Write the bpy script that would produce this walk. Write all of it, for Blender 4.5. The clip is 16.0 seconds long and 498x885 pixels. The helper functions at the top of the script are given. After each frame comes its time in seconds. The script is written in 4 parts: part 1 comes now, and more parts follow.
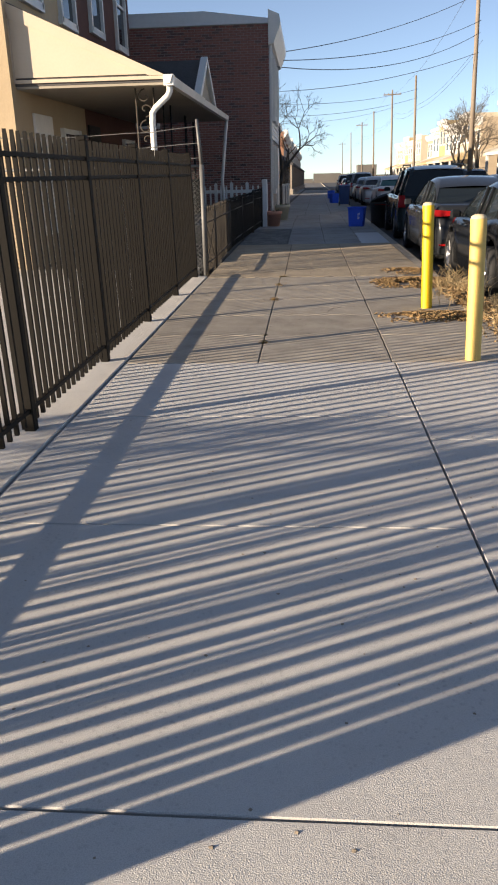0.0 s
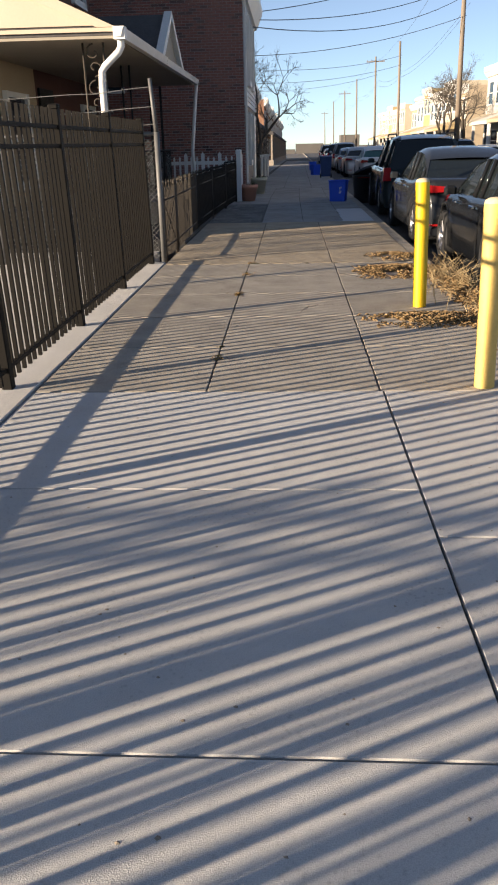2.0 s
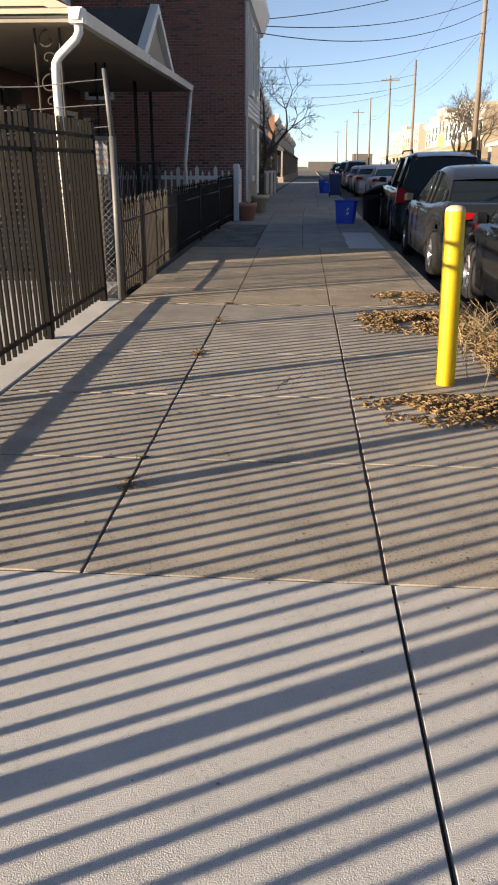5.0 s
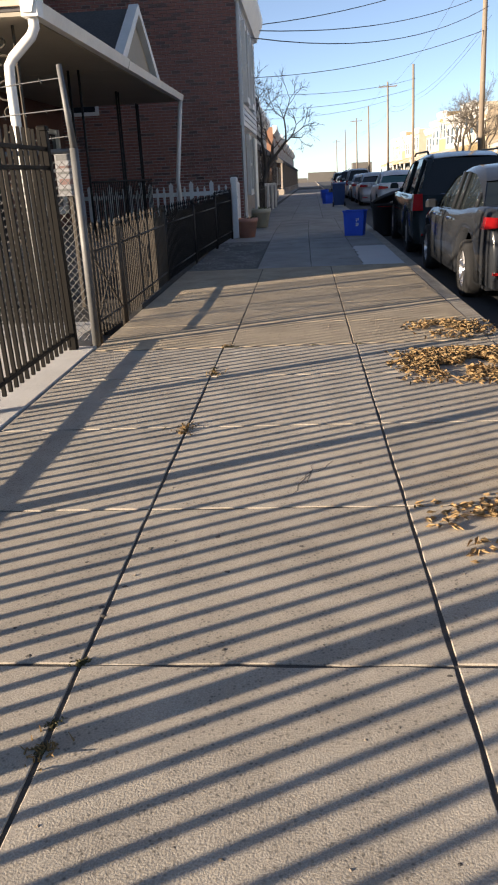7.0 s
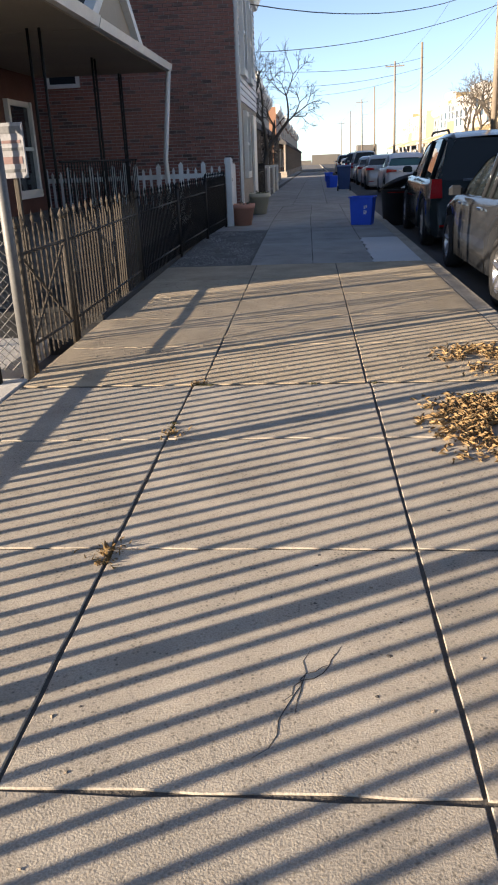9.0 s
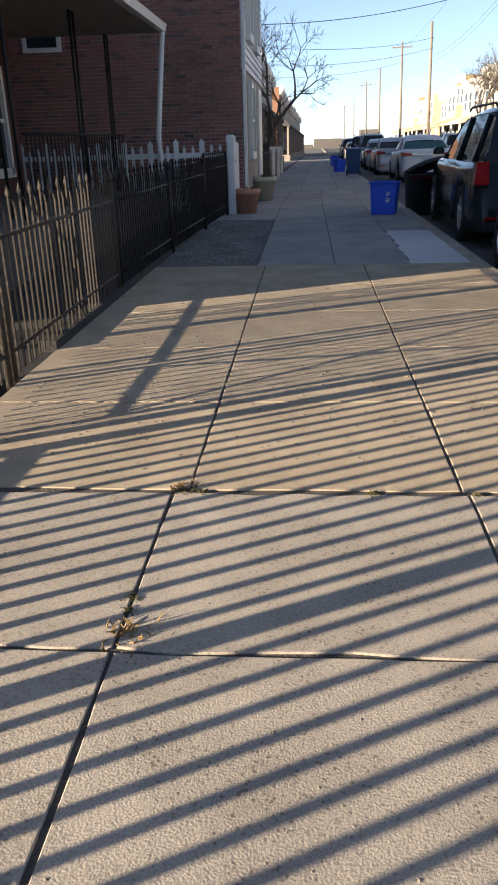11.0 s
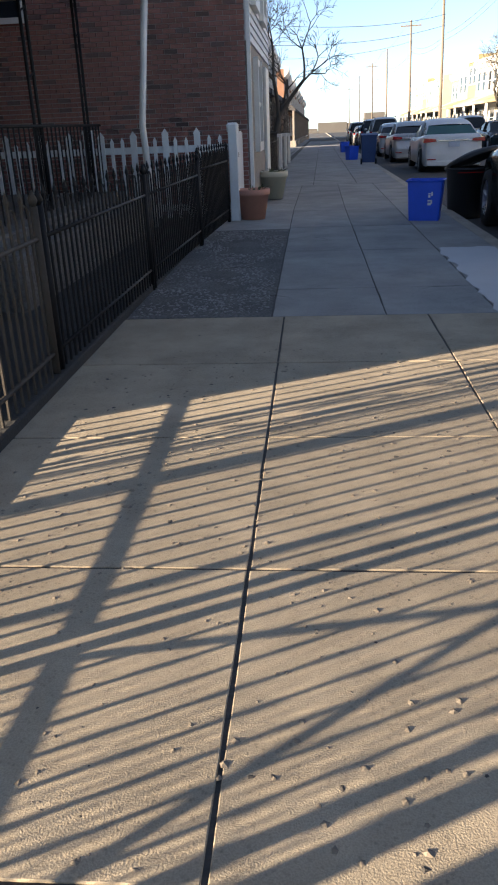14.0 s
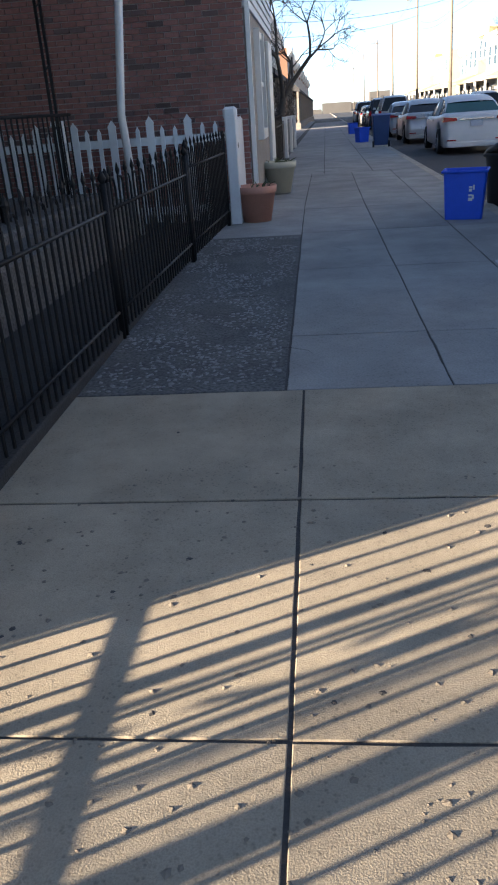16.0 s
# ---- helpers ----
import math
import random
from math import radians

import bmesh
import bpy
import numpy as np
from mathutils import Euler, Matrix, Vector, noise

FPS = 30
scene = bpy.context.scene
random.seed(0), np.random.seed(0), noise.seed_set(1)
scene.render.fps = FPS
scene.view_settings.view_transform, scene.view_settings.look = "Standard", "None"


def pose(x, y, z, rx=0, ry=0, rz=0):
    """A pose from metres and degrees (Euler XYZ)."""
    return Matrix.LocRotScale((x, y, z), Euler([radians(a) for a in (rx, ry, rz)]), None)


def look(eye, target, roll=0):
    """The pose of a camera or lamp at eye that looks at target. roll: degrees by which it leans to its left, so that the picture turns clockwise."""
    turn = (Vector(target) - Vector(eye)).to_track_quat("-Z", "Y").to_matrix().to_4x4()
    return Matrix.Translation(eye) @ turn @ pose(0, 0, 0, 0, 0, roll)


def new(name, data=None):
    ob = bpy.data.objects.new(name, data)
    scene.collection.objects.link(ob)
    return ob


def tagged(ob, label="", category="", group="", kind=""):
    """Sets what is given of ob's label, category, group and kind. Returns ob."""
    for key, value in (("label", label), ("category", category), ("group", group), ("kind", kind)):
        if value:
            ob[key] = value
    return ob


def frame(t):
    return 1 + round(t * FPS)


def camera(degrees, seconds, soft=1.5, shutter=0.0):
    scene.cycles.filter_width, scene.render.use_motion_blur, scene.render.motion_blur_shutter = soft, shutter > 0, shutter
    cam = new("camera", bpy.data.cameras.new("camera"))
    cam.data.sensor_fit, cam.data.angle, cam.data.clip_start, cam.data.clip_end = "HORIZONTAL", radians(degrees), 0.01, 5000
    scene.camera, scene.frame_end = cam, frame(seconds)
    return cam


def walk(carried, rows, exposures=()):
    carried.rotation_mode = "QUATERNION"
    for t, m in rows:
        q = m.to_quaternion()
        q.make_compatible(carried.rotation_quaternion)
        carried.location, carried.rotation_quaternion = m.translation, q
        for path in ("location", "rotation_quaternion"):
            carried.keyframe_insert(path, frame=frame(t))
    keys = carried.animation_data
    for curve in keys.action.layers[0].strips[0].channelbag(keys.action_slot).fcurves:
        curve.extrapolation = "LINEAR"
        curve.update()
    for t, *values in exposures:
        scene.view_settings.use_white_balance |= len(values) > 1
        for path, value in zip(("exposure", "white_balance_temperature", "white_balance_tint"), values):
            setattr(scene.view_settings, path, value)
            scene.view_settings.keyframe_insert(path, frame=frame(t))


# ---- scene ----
cam = camera(37.0, 16.0, soft=2.0)
PATH = [
    (0, (-0.225, -0.166, 1.473), (-0.38, 1.709, 0.794), -1.4),
    (0.5, (-0.219, 0.215, 1.437), (-0.358, 2.079, 0.724), -1.3),
    (1, (-0.202, 0.575, 1.446), (-0.306, 2.437, 0.721), -1.1),
    (1.5, (-0.11, 0.937, 1.482), (-0.204, 2.796, 0.75), -1.0),
    (2, (-0.096, 1.346, 1.458), (-0.207, 3.198, 0.713), -1.3),
    (2.5, (-0.07, 1.617, 1.47), (-0.17, 3.467, 0.717), -1.4),
    (3, (0.044, 1.975, 1.476), (-0.055, 3.823, 0.716), -1.3),
    (3.5, (0.062, 2.363, 1.449), (-0.05, 4.21, 0.691), -1.3),
    (4, (0.096, 2.75, 1.433), (-0.011, 4.602, 0.685), -0.9),
    (4.5, (0.143, 3.112, 1.456), (0.025, 4.969, 0.723), 0.0),
    (4.7, (0.142, 3.275, 1.432), (0.018, 5.136, 0.709), 0.2),
    (6.8, (0.054, 5.001, 1.34), (-0.105, 6.876, 0.662), -2.5),
    (7, (0.061, 5.128, 1.351), (-0.098, 7.004, 0.674), -2.8),
    (7.5, (0.023, 5.556, 1.347), (-0.133, 7.426, 0.656), -2.8),
    (8, (0.061, 5.971, 1.309), (-0.086, 7.838, 0.606), -2.5),
    (8.5, (0.105, 6.356, 1.319), (-0.05, 8.219, 0.608), -2.3),
    (9, (0.094, 6.786, 1.324), (-0.068, 8.646, 0.607), -2.3),
    (9.2, (0.093, 6.972, 1.307), (-0.074, 8.831, 0.587), -2.3),
    (11.3, (-0.171, 8.963, 1.227), (-0.315, 10.81, 0.472), -1.2),
    (11.5, (-0.189, 9.128, 1.236), (-0.318, 10.976, 0.482), -1.1),
    (12, (-0.184, 9.62, 1.217), (-0.335, 11.469, 0.469), -1.7),
    (12.5, (-0.236, 10.103, 1.197), (-0.397, 11.948, 0.443), -1.7),
    (13, (-0.249, 10.534, 1.209), (-0.405, 12.376, 0.448), -1.8),
    (13.5, (-0.287, 10.947, 1.246), (-0.455, 12.784, 0.473), -2.1),
    (14, (-0.368, 11.347, 1.282), (-0.539, 13.179, 0.497), -2.3),
    (14.5, (-0.375, 11.817, 1.295), (-0.553, 13.644, 0.502), -2.8),
    (15, (-0.434, 12.277, 1.291), (-0.613, 14.095, 0.477), -3.3),
    (15.5, (-0.452, 12.719, 1.285), (-0.641, 14.533, 0.463), -3.7),
    (16, (-0.478, 13.16, 1.295), (-0.678, 14.973, 0.476), -4.0),
]
EXPO = [(0.0, 1.42, 6900, 10), (3.5, 1.42, 6950, 10), (4.7, 1.42, 7000, 10), (7.0, 1.62, 6800, 10), (9.0, 1.86, 6800, 10), (12.5, 1.78, 6850, 10), (14.0, 2.06, 6800, 9), (14.5, 2.08, 6700, 9), (16.0, 2.3, 6400, 8)]
walk(cam, [(t, look(eye, target, roll)) for t, eye, target, roll in PATH], EXPO)

# ---- light ----
SUN_AZ = radians(28.3)      # the light travels this far towards +y from +x
SUN_EL = radians(11.5)
travel = Vector((math.cos(SUN_AZ) * math.cos(SUN_EL), math.sin(SUN_AZ) * math.cos(SUN_EL), -math.sin(SUN_EL)))
world = bpy.data.worlds.new("world")
scene.world = world
world.use_nodes = True
wn = world.node_tree
sky = wn.nodes.new("ShaderNodeTexSky")
sky.sky_type = "NISHITA"
sky.sun_disc = False
sky.sun_elevation = SUN_EL
sky.sun_rotation = math.atan2(-travel.x, -travel.y)
sky.altitude, sky.air_density, sky.dust_density, sky.ozone_density = 0, 0.6, 0.0, 3.0
wn.nodes["Background"].inputs["Strength"].default_value = 0.074
soften = wn.nodes.new("ShaderNodeHueSaturation")
soften.inputs["Saturation"].default_value = 0.80
wn.links.new(sky.outputs[0], soften.inputs["Color"])
wn.links.new(soften.outputs[0], wn.nodes["Background"].inputs["Color"])
lamp = bpy.data.lights.new("sun", "SUN")
lamp.energy, lamp.angle, lamp.color = 5.0, radians(0.53), (1.0, 0.84, 0.66)
new("sun", lamp).matrix_world = look((-30, -16, 8), Vector((-30, -16, 8)) + travel)


# ---- materials ----
MATS = {}


def mat(name, color, rough=0.7, metal=0.0, grain=(40.0, 0.25), stain=(1.5, 0.25), bump=0.15, dark=None, coat=0.0, spec=0.5, vary=0.0, speck=None):
    """A procedural surface: colour with fine grain and broad stains, and a fine relief."""
    if name in MATS:
        return MATS[name]
    m = bpy.data.materials.new(name)
    m.use_nodes = True
    nt = m.node_tree
    n, l = nt.nodes, nt.links
    p = n["Principled BSDF"]
    tc = n.new("ShaderNodeTexCoord")
    geo = n.new("ShaderNodeNewGeometry")
    fine = n.new("ShaderNodeTexNoise")
    fine.inputs["Scale"].default_value, fine.inputs["Detail"].default_value = grain[0], 5
    broad = n.new("ShaderNodeTexNoise")
    broad.inputs["Scale"].default_value, broad.inputs["Detail"].default_value, broad.inputs["Roughness"].default_value = stain[0], 6, 0.65
    l.new(geo.outputs["Position"], fine.inputs["Vector"])
    l.new(geo.outputs["Position"], broad.inputs["Vector"])
    dk = dark or tuple(c * 0.45 for c in color)
    r1 = n.new("ShaderNodeMapRange")
    r1.inputs["From Min"].default_value, r1.inputs["From Max"].default_value = 0.35, 0.7
    r1.inputs["To Max"].default_value = stain[1]
    l.new(broad.outputs["Fac"], r1.inputs["Value"])
    r2 = n.new("ShaderNodeMapRange")
    r2.inputs["From Min"].default_value, r2.inputs["From Max"].default_value = 0.4, 0.7
    r2.inputs["To Max"].default_value = grain[1]
    l.new(fine.outputs["Fac"], r2.inputs["Value"])
    x1 = n.new("ShaderNodeMix")
    x1.data_type = "RGBA"
    x1.inputs[6].default_value, x1.inputs[7].default_value = (*color, 1), (*dk, 1)
    l.new(r1.outputs[0], x1.inputs[0])
    x2 = n.new("ShaderNodeMix")
    x2.data_type = "RGBA"
    x2.inputs[7].default_value = (*dk, 1)
    l.new(r2.outputs[0], x2.inputs[0])
    l.new(x1.outputs[2], x2.inputs[6])
    last = x2.outputs[2]
    if speck:
        chip = n.new("ShaderNodeTexVoronoi")
        chip.inputs["Scale"].default_value = speck[0]
        l.new(geo.outputs["Position"], chip.inputs["Vector"])
        r4 = n.new("ShaderNodeMapRange")
        r4.inputs["From Min"].default_value, r4.inputs["From Max"].default_value = 0.12, 0.34
        r4.inputs["To Min"].default_value, r4.inputs["To Max"].default_value = speck[1], 0.0
        l.new(chip.outputs["Distance"], r4.inputs["Value"])
        gate_ = n.new("ShaderNodeMath")
        gate_.operation = "MULTIPLY"
        l.new(r4.outputs[0], gate_.inputs[0])
        l.new(r1.outputs[0], gate_.inputs[1])
        x3 = n.new("ShaderNodeMix")
        x3.data_type = "RGBA"
        x3.inputs[7].default_value = (*(c * 0.3 for c in color), 1)
        l.new(gate_.outputs[0], x3.inputs[0])
        l.new(last, x3.inputs[6])
        last = x3.outputs[2]
    if vary:
        oi = n.new("ShaderNodeObjectInfo")
        r3 = n.new("ShaderNodeMapRange")
        r3.inputs["To Min"].default_value, r3.inputs["To Max"].default_value = 1 - vary, 1 + vary
        l.new(oi.outputs["Random"], r3.inputs["Value"])
        hs = n.new("ShaderNodeHueSaturation")
        l.new(r3.outputs[0], hs.inputs["Value"])
        l.new(last, hs.inputs["Color"])
        last = hs.outputs[0]
    l.new(last, p.inputs["Base Color"])
    rr = n.new("ShaderNodeMapRange")
    rr.inputs["To Min"].default_value, rr.inputs["To Max"].default_value = max(0.02, rough - 0.1), min(1, rough + 0.1)
    l.new(broad.outputs["Fac"], rr.inputs["Value"])
    l.new(rr.outputs[0], p.inputs["Roughness"])
    p.inputs["Metallic"].default_value = metal
    p.inputs["Specular IOR Level"].default_value = spec
    p.inputs["Coat Weight"].default_value = coat
    if bump:
        b = n.new("ShaderNodeBump")
        b.inputs["Strength"].default_value, b.inputs["Distance"].default_value = bump, 0.01
        l.new(fine.outputs["Fac"], b.inputs["Height"])
        if speck:
            mid = n.new("ShaderNodeTexNoise")
            mid.inputs["Scale"].default_value, mid.inputs["Detail"].default_value = speck[0] * 0.6, 4
            l.new(geo.outputs["Position"], mid.inputs["Vector"])
            both = n.new("ShaderNodeMath")
            both.operation = "MULTIPLY_ADD"
            both.inputs[1].default_value = 0.55
            l.new(mid.outputs["Fac"], both.inputs[0])
            l.new(fine.outputs["Fac"], both.inputs[2])
            l.new(both.outputs[0], b.inputs["Height"])
        l.new(b.outputs[0], p.inputs["Normal"])
    MATS[name] = m
    return m


def glass_mat(name, color, rough=0.03):
    m = bpy.data.materials.new(name)
    m.use_nodes = True
    p = m.node_tree.nodes["Principled BSDF"]
    p.inputs["Base Color"].default_value = (*color, 1)
    p.inputs["Roughness"].default_value = rough
    p.inputs["Specular IOR Level"].default_value = 0.45
    return m


CONC_NEW = mat("concrete_new", (0.58, 0.56, 0.53), 0.9, grain=(260, 0.42), stain=(1.6, 0.26), bump=0.35, vary=0.02, speck=(45, 1.8))
CONC_OLD = mat("concrete_old", (0.475, 0.42, 0.345), 0.92, grain=(170, 0.7), stain=(3.2, 0.6), bump=0.21, vary=0.07, speck=(60, 2.4))
CONC_TAN = mat("concrete_tan", (0.495, 0.405, 0.288), 0.92, grain=(210, 0.5), stain=(2.6, 0.6), bump=0.26, vary=0.04, speck=(60, 1.4))
CONC_FAR = mat("concrete_far", (0.36, 0.35, 0.33), 0.92, grain=(90, 0.4), stain=(1.6, 0.6), bump=0.5, vary=0.10, speck=(40, 1.2))
CONC_FRESH = mat("concrete_fresh", (0.62, 0.62, 0.62), 0.9, grain=(120, 0.1), stain=(2, 0.12), bump=0.3)
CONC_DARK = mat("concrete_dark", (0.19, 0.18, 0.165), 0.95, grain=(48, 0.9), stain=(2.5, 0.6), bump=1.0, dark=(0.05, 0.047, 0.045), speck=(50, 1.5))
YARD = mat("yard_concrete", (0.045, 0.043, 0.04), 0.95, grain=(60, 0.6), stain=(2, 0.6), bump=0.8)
JOINT = mat("joint", (0.09, 0.08, 0.07), 0.95, grain=(80, 0.5), bump=0.6)
ASPHALT = mat("asphalt", (0.06, 0.06, 0.062), 0.9, grain=(120, 0.4), stain=(0.7, 0.4), bump=0.6)
EARTH = mat("earth", (0.16, 0.12, 0.08), 0.98, grain=(60, 0.6), stain=(2, 0.5), bump=1.0)
FARGROUND = mat("far_ground", (0.13, 0.12, 0.11), 0.95, grain=(5, 0.3), stain=(0.1, 0.4))
STEEL = mat("fence_paint", (0.008, 0.0065, 0.005), 0.65, grain=(60, 0.3), stain=(3, 0.3), bump=0.1, spec=0.15)
IRON = mat("black_iron", (0.007, 0.007, 0.008), 0.6, grain=(90, 0.4), stain=(8, 0.4), bump=0.3, spec=0.25)
RUST = mat("rusty_iron", (0.05, 0.041, 0.031), 0.8, grain=(90, 0.5), stain=(12, 0.6), bump=0.4, dark=(0.04, 0.03, 0.02))
GALV = mat("galvanised", (0.15, 0.15, 0.15), 0.6, metal=0.3, grain=(70, 0.3), stain=(9, 0.35), bump=0.1)
YELLOW = mat("yellow_paint", (0.76, 0.49, 0.012), 0.5, grain=(60, 0.12), stain=(6, 0.2), bump=0.15)
YELLOW_PALE = mat("yellow_faded", (0.72, 0.49, 0.14), 0.6, grain=(60, 0.15), stain=(5, 0.2), bump=0.15)
CAPCONC = mat("bollard_cap", (0.60, 0.50, 0.33), 0.9, grain=(80, 0.3))
WHITE = mat("white_vinyl", (0.78, 0.78, 0.77), 0.45, grain=(30, 0.08), stain=(4, 0.15), bump=0.05)
TRIM = mat("white_trim", (0.74, 0.72, 0.68), 0.5, grain=(30, 0.1), stain=(3, 0.2), bump=0.05)
CREAM = mat("cream_awning", (0.53, 0.435, 0.33), 0.7, grain=(30, 0.06), stain=(0.8, 0.12), bump=0.05)
CREAM_WALL = mat("cream_stucco", (0.44, 0.34, 0.22), 0.9, grain=(70, 0.25), stain=(1, 0.25), bump=0.4)
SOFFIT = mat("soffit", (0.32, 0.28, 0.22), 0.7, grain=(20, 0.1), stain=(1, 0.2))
BROWNBRICK = mat("brown_brick", (0.11, 0.047, 0.035), 0.9, grain=(30, 0.4), stain=(2, 0.3), bump=0.5)
BRICK = mat("brick_red", (0.30, 0.132, 0.105), 0.9, grain=(60, 0.4), stain=(11, 0.45), bump=0.5, dark=(0.06, 0.035, 0.035), vary=0.25)
BRICK_DK = mat("brick_burnt", (0.12, 0.072, 0.066), 0.85, grain=(60, 0.4), stain=(7, 0.4), bump=0.5, vary=0.3)
MORTAR = mat("mortar", (0.47, 0.43, 0.41), 0.95, grain=(90, 0.4), stain=(3, 0.4), bump=0.5)
SIDING = mat("siding", (0.62, 0.62, 0.62), 0.55, grain=(20, 0.08), stain=(2, 0.15), bump=0.05)
STONE = mat("stone_front", (0.36, 0.31, 0.26), 0.9, grain=(40, 0.4), stain=(5, 0.5), bump=0.6)
TERRA = mat("terracotta", (0.62, 0.30, 0.21), 0.8, grain=(60, 0.15), stain=(6, 0.2), bump=0.15)
POTPALE = mat("pale_pot", (0.58, 0.55, 0.42), 0.7, grain=(60, 0.15), stain=(6, 0.2))
SOIL = mat("soil", (0.05, 0.035, 0.025), 1.0, grain=(50, 0.5), bump=1.0)
BLUEBIN = mat("blue_plastic", (0.015, 0.10, 0.72), 0.45, grain=(60, 0.1), stain=(5, 0.2), bump=0.08)
NAVYBIN = mat("navy_plastic", (0.015, 0.05, 0.17), 0.45, grain=(60, 0.1), stain=(5, 0.2), bump=0.08)
BLACKBIN = mat("black_plastic", (0.012, 0.012, 0.014), 0.5, grain=(60, 0.2), stain=(5, 0.2), bump=0.08)
LEAF = mat("dry_leaf", (0.42, 0.28, 0.13), 0.85, grain=(60, 0.4), stain=(9, 0.6), bump=0.3, dark=(0.08, 0.045, 0.025))
STRAW = mat("dry_grass", (0.46, 0.35, 0.19), 0.9, grain=(60, 0.3), stain=(9, 0.5), dark=(0.18, 0.12, 0.06))
WEED = mat("weed", (0.20, 0.13, 0.05), 0.9, grain=(60, 0.3), stain=(30, 0.6), dark=(0.16, 0.09, 0.03))
MOSS = mat("joint_moss", (0.10, 0.085, 0.035), 0.95, grain=(60, 0.4), stain=(30, 0.6))
GREEN = mat("pot_plant", (0.09, 0.11, 0.04), 0.8, grain=(60, 0.3), stain=(20, 0.5))
BARK = mat("bark", (0.10, 0.085, 0.07), 0.95, grain=(30, 0.4), stain=(4, 0.4), bump=0.8)
POLE = mat("pole_wood", (0.24, 0.195, 0.15), 0.9, grain=(20, 0.4), stain=(1, 0.4), bump=0.4)
WIRE = mat("wire", (0.05, 0.05, 0.055), 0.6, bump=0)
TYRE = mat("tyre", (0.016, 0.016, 0.017), 0.85, grain=(90, 0.3), bump=0.3)
RIM = mat("alloy", (0.45, 0.45, 0.47), 0.3, metal=0.9, grain=(30, 0.2), bump=0.05)
CHROME = mat("chrome", (0.7, 0.7, 0.72), 0.12, metal=1.0, bump=0)
REDLAMP = mat("red_lens", (0.33, 0.010, 0.012), 0.12, bump=0, coat=0.5)
WHITELAMP = mat("clear_lens", (0.7, 0.7, 0.7), 0.12, bump=0, coat=0.5)
PLATE = mat("plate", (0.45, 0.5, 0.6), 0.4, bump=0)
ROOFMEM = mat("roof_coating", (0.66, 0.68, 0.70), 0.8, grain=(10, 0.1), stain=(1, 0.2))
SHINGLE = mat("shingle", (0.09, 0.085, 0.085), 0.95, grain=(30, 0.5), stain=(2, 0.3), bump=0.6)
PEBBLE = mat("pebble", (0.27, 0.22, 0.165), 0.9, grain=(60, 0.4), bump=0.4)
SIGN = mat("faded_sign", (0.27, 0.27, 0.28), 0.7, grain=(40, 0.3), stain=(9, 0.5), bump=0.1)
SIGNRED = mat("faded_red", (0.2, 0.12, 0.11), 0.7, grain=(40, 0.3), stain=(9, 0.4), bump=0.1)
PANE = glass_mat("pane", (0.02, 0.025, 0.03))
AUTOGLASS = glass_mat("auto_glass", (0.012, 0.016, 0.018))
GLASS_TEAL = glass_mat("teal_glass", (0.03, 0.10, 0.10))


